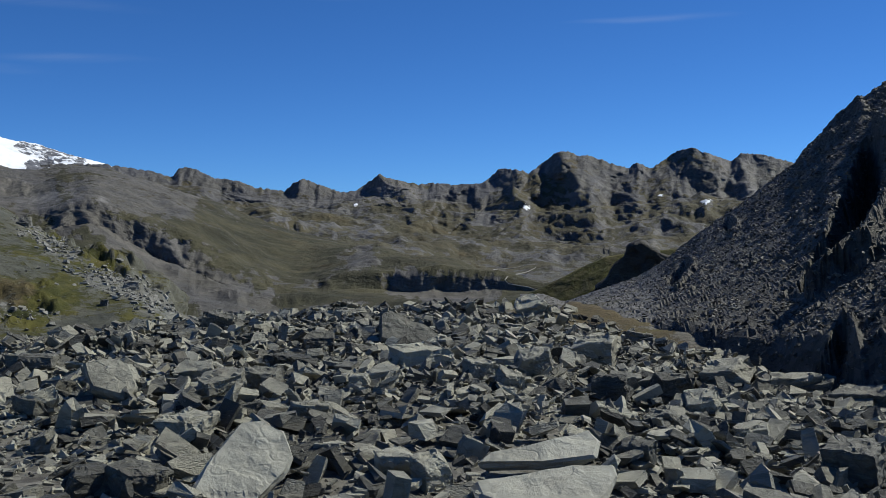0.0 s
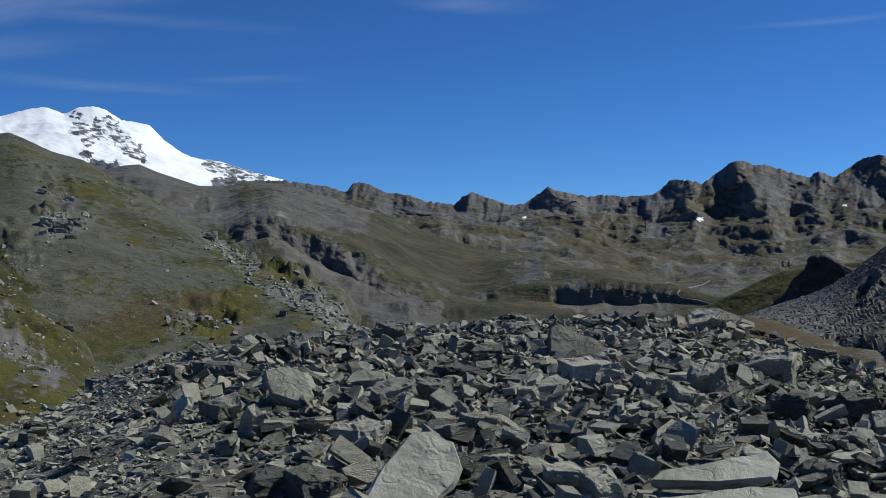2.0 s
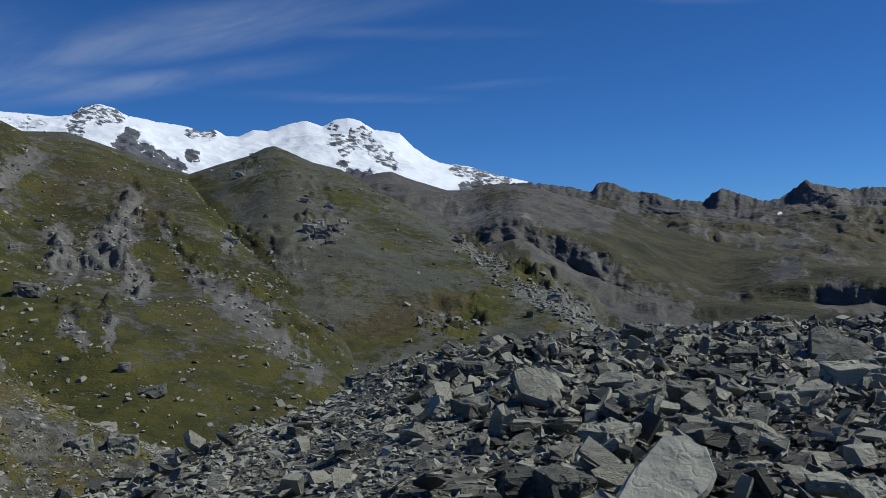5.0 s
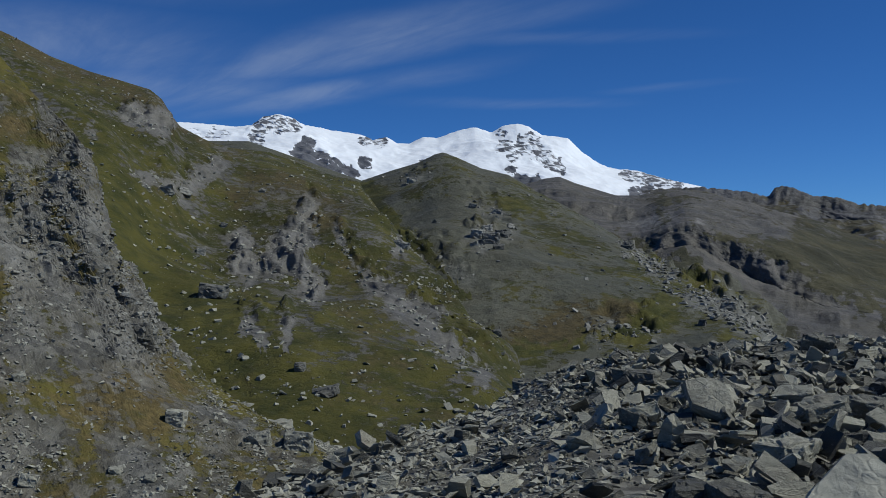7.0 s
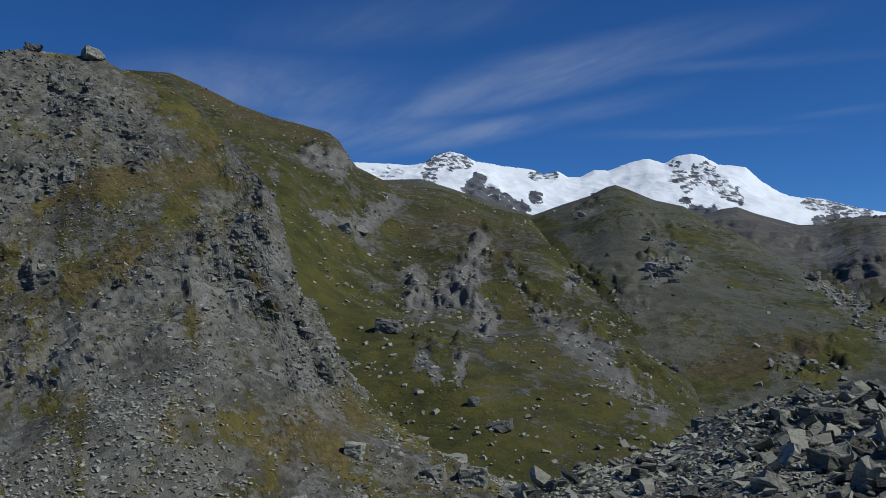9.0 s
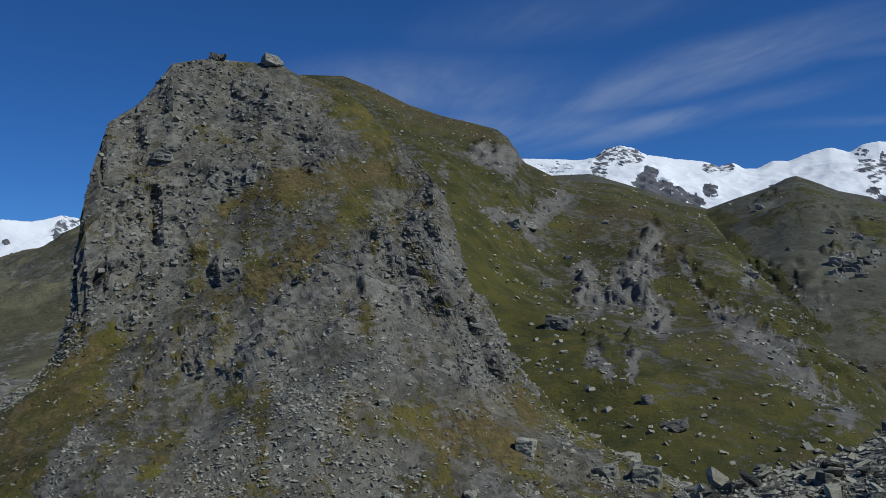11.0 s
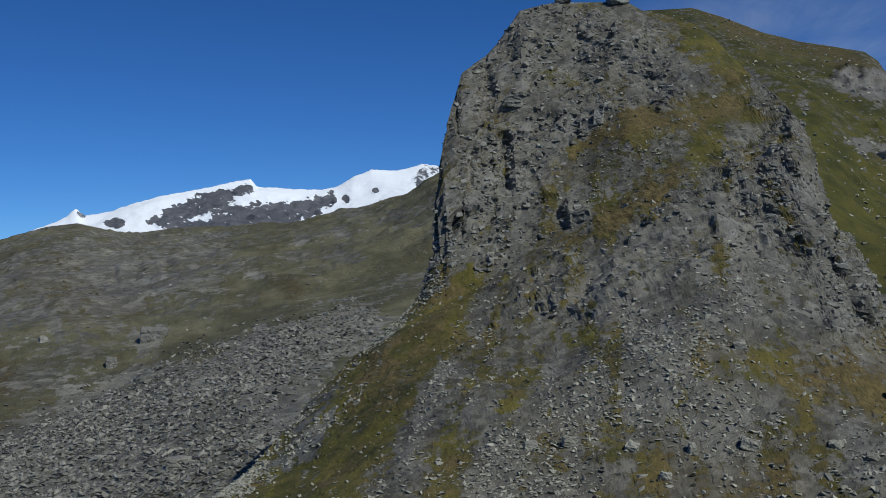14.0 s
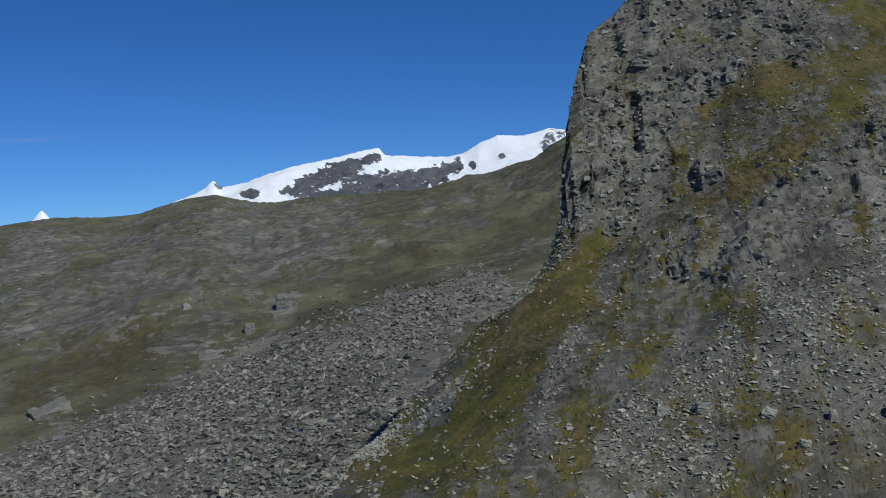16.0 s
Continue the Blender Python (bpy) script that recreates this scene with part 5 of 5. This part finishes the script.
bearings = np.concatenate([np.arange(-180, -40, 2.0), np.arange(-40, 75, 0.28), np.arange(75, 179, 2.0), [180.0]])
radii = np.concatenate([np.linspace(0, 3, 8), np.geomspace(3.1, 34, 90)])
a = np.radians(bearings)
x, y = -radii[:, None] * np.sin(a), radii[:, None] * np.cos(a)
p = np.stack([x, y, mound_height(x, y)], -1)
rough = fractal(p / 1.5 + 9, 4, 0.6)
bb = bearings[None, :] + 0 * x
strip = smooth(bb, -18, -15) * smooth(3 - bb, 0, 3) * smooth(radii[:, None] / brim(bb)[0] - 0.07 * smooth(bb, -10, -6), 0.85, 0.93)
sheet("mound", p, MOUND_GROUND, dict(grass=-0.5 + rough + strip * 1.4 + cover_of(p, MOUND_TURF), dry=0.15 + strip + rough), "mound of grey gravel and dry turf under the boulders", "mound")


def stone_shape(rng, flat=0.45, chips=0.3, blunt=(0.03, 0.10)):
    """Corners and faces of one split block about one metre long, its corners blunted and some broken off."""
    bm = bmesh.new()
    lean, taper = rng.uniform(-0.3, 0.3), rng.uniform(0.65, 1.0)
    for sx in (-1, 1):
        for sy in (-1, 1):
            for sz in (-1, 1):
                shift = Vector([rng.uniform(-0.12, 0.12) for _ in range(3)])
                broken = rng.random() < chips
                for axis in range(3):
                    c = Vector((sx, sy, sz)) * 0.5
                    c[axis] *= 1 - 2 * (rng.uniform(0.25, 0.5) if broken else rng.uniform(*blunt))
                    c += shift
                    k = taper if sz > 0 else 1
                    bm.verts.new((c.x * k + lean * c.z * flat, c.y * 0.74 * k, c.z * flat))
    hull = bmesh.ops.convex_hull(bm, input=bm.verts)
    bmesh.ops.delete(bm, geom=list({g for g in hull["geom_interior"] + hull["geom_unused"] if isinstance(g, bmesh.types.BMVert)}), context="VERTS")
    bmesh.ops.remove_doubles(bm, verts=bm.verts, dist=0.02)
    bmesh.ops.triangulate(bm, faces=bm.faces)
    bm.verts.index_update()
    co = np.array([v.co[:] for v in bm.verts])
    tri = np.array([[v.index for v in f.verts] for f in bm.faces])
    bm.free()
    return co, tri


def slab_shape(rng, flat=0.3, corners=6):
    """A split plate of schist: an uneven outline, broken and tilted above and below."""
    bm = bmesh.new()
    tilt = [(rng.uniform(-0.25, 0.25) * flat, rng.uniform(-0.25, 0.25) * flat) for _ in range(2)]
    for k in range(corners):
        a = (k + rng.uniform(-0.35, 0.35)) / corners * 2 * math.pi
        far = rng.uniform(0.7, 1.12)
        for side in (-1, 1):
            q = far * rng.uniform(0.68, 1.0)
            x, y = math.cos(a) * 0.5 * q, math.sin(a) * 0.37 * q
            tx, ty = tilt[side > 0]
            bm.verts.new((x, y, side * flat * rng.uniform(0.36, 0.55) + tx * x * 2 + ty * y * 2))
    hull = bmesh.ops.convex_hull(bm, input=bm.verts)
    bmesh.ops.delete(bm, geom=list({g for g in hull["geom_interior"] + hull["geom_unused"] if isinstance(g, bmesh.types.BMVert)}), context="VERTS")
    bmesh.ops.triangulate(bm, faces=bm.faces)
    bm.verts.index_update()
    co = np.array([v.co[:] for v in bm.verts])
    tri = np.array([[v.index for v in f.verts] for f in bm.faces])
    bm.free()
    return co, tri


def chip_shape(rng, flat=0.3, cuts=5):
    """A split stone: a block with its corners and edges broken off along random planes."""
    co = [Vector((x * 0.5, y * 0.36, z * flat * 0.5)) for x in (-1, 1) for y in (-1, 1) for z in (-1, 1)]
    for k in range(cuts + 1):
        bm = bmesh.new()
        for c in co:
            bm.verts.new(c)
        hull = bmesh.ops.convex_hull(bm, input=bm.verts)
        bmesh.ops.delete(bm, geom=list({g for g in hull["geom_interior"] + hull["geom_unused"] if isinstance(g, bmesh.types.BMVert)}), context="VERTS")
        if k == cuts:
            break
        way = Vector((rng.gauss(0, 1), rng.gauss(0, 1), rng.gauss(0, 0.55))).normalized()
        reach = max(v.co.dot(way) for v in bm.verts) * rng.uniform(0.55, 0.85)
        bmesh.ops.bisect_plane(bm, geom=bm.verts[:] + bm.edges[:] + bm.faces[:], plane_co=way * reach, plane_no=way, clear_outer=True)
        co = [v.co.copy() for v in bm.verts]
        bm.free()
    bmesh.ops.remove_doubles(bm, verts=bm.verts, dist=0.03)
    bmesh.ops.triangulate(bm, faces=bm.faces)
    bm.verts.index_update()
    at = np.array([v.co[:] for v in bm.verts]) + np.array([[rng.gauss(0, 0.028) for _ in range(3)] for _ in bm.verts])
    tri = np.array([[v.index for v in f.verts] for f in bm.faces])
    bm.free()
    return at, tri


def pebble_shape(rng):
    """A small split stone: six corners and eight faces."""
    co = np.array([(0.5, 0, 0), (-0.5, 0, 0), (0, 0.36, 0), (0, -0.36, 0), (0.05, 0, 0.22), (0, 0, -0.2)]) + np.array([[rng.uniform(-0.13, 0.13) for _ in range(3)] for _ in range(6)])
    co[:2, 2] += rng.uniform(0.0, 0.15)
    return co, np.array([(0, 2, 4), (2, 1, 4), (1, 3, 4), (3, 0, 4), (2, 0, 5), (1, 2, 5), (3, 1, 5), (0, 3, 5)])


shape_rng = random.Random(3)
SHAPES = [chip_shape(shape_rng, shape_rng.choice((0.12, 0.17, 0.23, 0.3, 0.42)), shape_rng.choice((2, 3, 3, 4))) for _ in range(72)]
BOXES = [stone_shape(shape_rng, shape_rng.choice((0.3, 0.5)), 0.0, (0.0, 0.0)) for _ in range(24)]
PEBBLES = [pebble_shape(shape_rng) for _ in range(24)]
SPLINTERS = [slab_shape(shape_rng, shape_rng.choice((0.16, 0.25, 0.4, 0.5)), shape_rng.choice((3, 4, 4))) for _ in range(40)]


def rubble(name, places, sizes, material, label, category, lean=0.5, seed=1, sink=0.2, shapes=None):
    """Many stones joined into one mesh: places (n, 3), lengths (n)."""
    rng = np.random.RandomState(seed)
    cos, tris, base = [], [], 0
    for place, size in zip(places, sizes):
        co, tri = (shapes or SHAPES)[rng.randint(len(shapes or SHAPES))]
        m = np.array(Euler((rng.normal(0, lean), rng.normal(0, lean), rng.uniform(0, 6.3))).to_matrix())
        cos.append((co * size * rng.uniform((0.75, 0.65, 0.45), (1.25, 1.15, 1.05))) @ m.T + place + np.array([0, 0, size * (0.2 - sink * 0.5)]))
        tris.append(tri + base)
        base += len(co)
    me = bpy.data.meshes.new(name)
    me.from_pydata(np.concatenate(cos).tolist(), [], np.concatenate(tris).tolist())
    me.materials.append(material)
    return tagged(new(name, me), label, category, kind="stuff")


def strewn(p, weight, count, seed):
    """Places picked on a sheet, as likely as weight tells, and their distances."""
    rng = np.random.RandomState(seed)
    w = np.clip(weight, 0, None).reshape(-1)
    i = rng.choice(w.size, count, p=w / w.sum())
    row, col = np.clip(i // weight.shape[1], 0, p.shape[0] - 2), np.clip(i % weight.shape[1], 0, p.shape[1] - 2)
    u, v = rng.rand(2, count, 1)
    at = (p[row, col] * (1 - u) + p[row, col + 1] * u) * (1 - v) + (p[row + 1, col] * (1 - u) + p[row + 1, col + 1] * u) * v
    return at, np.hypot(at[:, 0], at[:, 1])


rng = np.random.RandomState(12)
for name, p, weight, count, lo, hi, label in (
        ("scree", crag, crag_stones, 30000, 0.08, 0.46, "grey stones strewn over the crag's slopes"),
        ("rock_slabs", crag, crag_rock + 0.02 + 1.2 * crag_wall, 9000, 0.14, 0.75, "broken rock slabs bedded in the face of the crag"),
        ("scree", left, left_stones, 28000, 0.3, 1.9, "field of grey scree blocks"),
        ("scree", green, green_stones, 6000, 0.22, 1.3, "stones strewn over the grass hillside"),
        ("scree", hill, 0.04 + 1.5 * hill_stones, 2600, 0.35, 2.2, "stones strewn over the grey hill"),
        ("scree", right, right_stones, 27000, 0.045, 0.16, "loose slate pieces of the slope, coloured dark for its shade")):
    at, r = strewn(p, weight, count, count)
    rubble(name, at, lo + (hi - lo) * rng.rand(count) ** 3, SHADED_STONE if p is right else PALE_STONE if p is green or count == 30000 else SCREE_STONE, label, "scree" if name == "scree" else "rock", 0.44 if p is right else 0.4 if name == "scree" else 0.22, count, shapes=PEBBLES if any(p is q for q in (right, left)) or count == 30000 else BOXES, sink=0.35 if p is right else 0.2 if name == "scree" else 0.75)

# open slabs: bearing, rise and distance of the middle, tilt towards the lookout, roll, thickness, outline in metres
SLABS = [
    (8.4, -12.22, 6.3, 42, 16, 0.15, [(-0.1, 0.27), (0.03, 0.34), (0.17, 0.31), (0.28, 0.13), (0.22, -0.05), (0.07, -0.3), (-0.07, -0.42), (-0.31, -0.37), (-0.25, -0.07)]),
    (-8.02, -11.79, 6.9, 30, 9, 0.1, [(-0.39, -0.25), (-0.34, -0.15), (0.17, 0.14), (0.34, 0.26), (0.42, 0.17), (0.39, 0.01), (0.04, -0.14)]),
    (-8.33, -13.57, 6.3, 26, 8, 0.12, [(-0.45, -0.13), (-0.4, -0.26), (-0.11, -0.35), (0.27, -0.29), (0.4, -0.04), (0.47, 0.16), (0.45, 0.26), (0.18, 0.18)]),
    (-0.78, -5.13, 13.4, 38, 8, 0.22, [(-0.45, 0.19), (-0.33, 0.31), (0.15, 0.11), (0.48, -0.14), (0.47, -0.31), (-0.39, -0.28)]),
    (15.64, -7.25, 9.4, 34, 8, 0.14, [(-0.27, 0.16), (-0.04, 0.25), (0.12, 0.19), (0.23, -0.11), (0.11, -0.25), (-0.16, -0.16)]),
]

# stones of the mound
rng = np.random.RandomState(11)
SLAB_SPOTS = [(*on_bearing(q[0], q[2])[:2], max(abs(c[0]) for c in q[6]) * 0.75) for q in SLABS]


def turf_gap(b, r, share):
    """False on the strip of dry turf along the mound's far brim, but for a share of the stones."""
    return (rng.rand(len(b)) < share) | (b > 2) | (b < -17) | (r < brim(b)[0] * (0.9 + 0.05 * np.sin(b * 2)))


def mound_places(count, b0, b1, near=4.2, power=0.5):
    b = (rng.uniform(b0, b1, count) + 180) % 360 - 180
    r = near + (brim(b)[0] * 1.03 - near) * rng.rand(count) ** power
    x, y = -r * np.sin(np.radians(b)), r * np.cos(np.radians(b))
    clear = np.ones(count, dtype=bool)
    for sx, sy, reach in SLAB_SPOTS:
        clear &= np.hypot(x - sx, y - sy) > reach
        k = 1 - 0.45 / math.hypot(sx, sy)
        clear &= np.hypot(x - sx * k, y - sy * k) > reach * 0.9
    return np.stack([x, y, mound_height(x, y)], -1)[clear], b[clear], r[clear]


at, b, r = mound_places(26000, -34, 66, 2.8)
keep = turf_gap(b, r, 0.5)
at, b = at[keep], b[keep]
rubble("rubble", at, (0.04 + 0.12 * rng.rand(len(b)) ** 2.5) * (1 - 0.45 * smooth(b, 17, 28)), STONE, "loose small grey slate rubble between the boulders", "rubble", 0.4, 5, shapes=SPLINTERS)
at, b, r = mound_places(22000, 2, 92, 1.0, 0.6)
keep = rng.rand(len(b)) < smooth(b, 4, 20) * smooth(92 - b, 0, 30) * smooth(r, 1.2, 4.5)
at, b = at[keep], b[keep]
rubble("rubble", at, 0.035 + 0.13 * rng.rand(len(b)) ** 3.2, PALE_STONE, "fine grey slate gravel on the shoulder of the mound", "rubble", 0.3, 9, shapes=PEBBLES)
at, b, r = mound_places(2600, 66, 326, 1.2)
rubble("rubble", at, 0.05 + 0.16 * rng.rand(len(b)) ** 2, STONE, "loose small grey slate rubble behind the lookout", "rubble", 0.5, 8, shapes=PEBBLES)
at, b, r = mound_places(27000, -34, 42, 3.4)
keep = rng.rand(len(b)) < 1 - 0.96 * smooth(b + (r < 9) * 4, 12, 25)
keep &= turf_gap(b, r, 0.22)
at[:, 2] += rng.rand(len(b)) ** 1.5 * 0.13 - 0.03
rubble("rubble", at[keep], (0.05 + 0.26 * rng.rand(len(b)) ** 3.6)[keep], STONE, "angular grey slate blocks heaped on the mound", "rubble", 0.5, 6, shapes=SHAPES)


def boulder_mesh(name, seed, length, wide, high, material, fine=0.13):
    """A split boulder: an uneven plate with ragged edges, cracked across and stepped along its layers."""
    r = random.Random(seed)
    co, tri = chip_shape(r, 1.0, r.choice((4, 5, 6)))
    bm = bmesh.new()
    vs = [bm.verts.new((c[0] * length, c[1] * wide / 0.72, c[2] * high)) for c in co]
    for f in sorted({tuple(sorted(f)): tuple(f) for f in tri.tolist()}.values()):
        bm.faces.new([vs[k] for k in f])
    bmesh.ops.bevel(bm, geom=bm.edges[:], offset=0.025 * min(length, high), segments=1, affect="EDGES")
    bmesh.ops.triangulate(bm, faces=bm.faces)
    for _ in range(4):
        long = [e for e in bm.edges if e.calc_length() > length * fine]
        if not long:
            break
        bmesh.ops.subdivide_edges(bm, edges=long, cuts=1)
        bmesh.ops.triangulate(bm, faces=bm.faces)
    bm.normal_update()
    at = np.array([v.co[:] for v in bm.verts])
    n = np.array([v.normal[:] for v in bm.verts])
    thick = min(high, length * 0.4)
    q = at / np.array([length * 0.4, length * 0.33, thick * 0.36]) + seed * 0.37
    move = blocks(q, seed) * thick * 0.13 + fractal(at / (length * 0.3) + seed, 4, 0.6) * thick * 0.09
    at = at + n * move[:, None]
    for v, c in zip(bm.verts, at):
        v.co = c
    me = bpy.data.meshes.new(name)
    bm.to_mesh(me)
    bm.free()
    me.materials.append(material)
    return me


def place_boulder(at, me, high, turn, tip, roll, label, group, sink=0.25):
    ob = new("boulder", me)
    ob.matrix_world = Matrix.Translation((at[0], at[1], at[2] + high * (0.5 - sink))) @ pose(0, 0, 0, tip, roll, turn)
    return tagged(ob, label, "boulder", group)


def slab_mesh(name, outline, thick, seed, material):
    """A lying plate of schist of a given outline, its rim broken in layers and its face gently uneven."""
    r = random.Random(seed)
    bm = bmesh.new()
    levels = [[bm.verts.new((x * k + r.uniform(-1, 1) * 0.012, y * k + r.uniform(-1, 1) * 0.012, z)) for x, y in outline] for k, z in ((0.93, 0.0), (1.0, -thick * 0.25), (0.97, -thick * 0.55), (0.86, -thick))]
    count = len(outline)
    for upper, lower in zip(levels, levels[1:]):
        for i in range(count):
            j = (i + 1) % count
            bm.faces.new((upper[i], lower[i], lower[j], upper[j]))
    bm.faces.new(levels[0])
    bm.faces.new(levels[-1][::-1])
    bmesh.ops.recalc_face_normals(bm, faces=bm.faces)
    bmesh.ops.triangulate(bm, faces=bm.faces)
    size = max(abs(c) for q in outline for c in q)
    for _ in range(6):
        long = [e for e in bm.edges if e.calc_length() > size * 0.09]
        if not long:
            break
        bmesh.ops.subdivide_edges(bm, edges=long, cuts=1)
        bmesh.ops.triangulate(bm, faces=bm.faces)
    bm.normal_update()
    at = np.array([v.co[:] for v in bm.verts])
    n = np.array([v.normal[:] for v in bm.verts])
    move = blocks(at / np.array([size * 0.7, size * 0.5, thick * 0.4]) + seed, seed) * thick * 0.04 + fractal(at / (size * 0.6) + seed, 4, 0.5) * thick * 0.12
    for v, c in zip(bm.verts, at + n * move[:, None]):
        v.co = c
    me = bpy.data.meshes.new(name)
    bm.to_mesh(me)
    bm.free()
    me.materials.append(material)
    return me


for k, (bearing, rise, dist, tilt, roll, thick, outline) in enumerate(SLABS):
    ob = new("boulder", slab_mesh("boulder", outline, thick, k + 3, PALE_STONE if k < 3 else STONE))
    ob.matrix_world = Matrix.Translation(on_bearing(bearing, dist, EYE + dist * math.tan(radians(rise)))) @ pose(0, 0, 0, tilt, roll, bearing)
    tagged(ob, "large pale grey schist slab leaning in the rubble" if k < 3 else "broad grey schist slab lying in the rubble", "boulder", "boulders on the mound")
# boulders that stand out, by bearing, distance, length, height; turned by chance
for k, (bearing, dist, wide, high) in enumerate(MOUND_BOULDERS):
    r = random.Random(k + 40)
    at = on_bearing(bearing, dist)
    z = float(mound_height(np.array([at.x]), np.array([at.y]))[0])
    tip, roll, depth = r.uniform(-4, 24), r.uniform(-14, 14), r.uniform(0.6, 0.9)
    me = boulder_mesh("boulder", k + 7, wide, wide * depth, high, STONE, 0.1)
    place_boulder((at.x, at.y, z + 0.04 + wide * depth * 0.4 * math.sin(radians(abs(tip)))), me, high, bearing + r.uniform(-40, 40), tip, roll,
                  "large angular grey schist boulder in the rubble", "boulders on the mound")
stock = [boulder_mesh("boulder", 300 + k, 1, (0.75, 0.6)[k % 2], (0.25, 0.4, 0.6)[k % 3], STONE, 0.27) for k in range(24)]
at, b, r = mound_places(262, -34, 20, 4.5, 0.6)
gap = turf_gap(b, r, 0.3)
at, b = at[gap], b[gap]
for k in range(len(b)):
    s = 0.16 + 0.22 * rng.rand() ** 2.2
    ob = new("boulder", stock[k % 24])
    ob.matrix_world = Matrix.Translation((*at[k][:2], at[k][2] + s * 0.16)) @ pose(0, 0, 0, rng.normal(8, 24), rng.normal(0, 22), rng.uniform(0, 360)) @ Matrix.Diagonal((s, s, s, 1))
    tagged(ob, "angular grey schist boulder lying in the rubble", "boulder", "boulders on the mound")


def sighted(p, bearing, rise):
    """The place on a sheet seen from the mound on a bearing and at a rise in degrees."""
    r = np.hypot(p[..., 0], p[..., 1])
    b = np.degrees(np.arctan2(-p[..., 0], p[..., 1]))
    e = np.degrees(np.arctan2(p[..., 2] - EYE, r))
    i = np.argmin((b - bearing) ** 2 + (e - rise) ** 2)
    return p.reshape(-1, 3)[i], r.reshape(-1)[i]


for p, group, spots in ((crag, "boulders on the crag", CRAG_BOULDERS), (green, "boulders on the grass hill", GREEN_BOULDERS), (hill, "boulders on the grey hill", HILL_BOULDERS), (left, "boulders in the valley", LEFT_BOULDERS)):
    for k, (bearing, rise, wide, high) in enumerate(spots):
        r = random.Random(k + 80)
        at, dist = sighted(p, bearing, rise)
        w, h = radians(wide) * dist, radians(high) * dist
        me = boulder_mesh("boulder", 500 + k * 3, w, w * 0.8, h * 1.1, PALE_STONE if p is crag and rise < 0 else SCREE_STONE, 0.13)
        place_boulder(at, me, h * 1.1, bearing + r.uniform(-20, 20), r.uniform(-12, 12), r.uniform(-15, 15), "weathered grey boulder resting on the slope", group, 0.55 if p is left else 0.35)


# pale track that winds up the far valley
far_ground = [o for o in scene.objects if o.name in ("backdrop_bench", "backdrop_range_east", "backdrop_range_west")]
bpy.context.view_layer.update()
trace = []
for bearing, rise in TRACK:
    a, e = radians(bearing), radians(rise)
    way = Vector((-math.sin(a) * math.cos(e), math.cos(a) * math.cos(e), math.sin(e)))
    hits = [h for h in (o.ray_cast(Vector((0, 0, EYE)), way) for o in far_ground) if h[0]]
    if hits:
        trace.append(min((h[1] for h in hits), key=lambda v: v.length))
if len(trace) > 2:
    curve = bpy.data.curves.new("track", "CURVE")
    curve.dimensions, curve.bevel_depth, curve.bevel_resolution = "3D", 1.1, 1
    line = curve.splines.new("POLY")
    line.points.add(len(trace) - 1)
    for point, place in zip(line.points, trace):
        point.co = (*place, 1)
    track_mat = bpy.data.materials.new("pale_gravel")
    track_mat.use_nodes = True
    t = Net(track_mat.node_tree)
    p = t.node("ShaderNodeBsdfPrincipled")
    t.put(t.mix(t.noise(t.node("ShaderNodeTexCoord").outputs["Object"], 0.2), (0.22, 0.21, 0.18), (0.32, 0.3, 0.26)), p.inputs["Base Color"])
    p.inputs["Roughness"].default_value = 0.95
    t.put(p.outputs[0], t.node("ShaderNodeOutputMaterial").inputs[0])
    curve.materials.append(track_mat)
    tagged(new("track", curve), "pale gravel track winding across the far valley floor", "track", kind="structure")
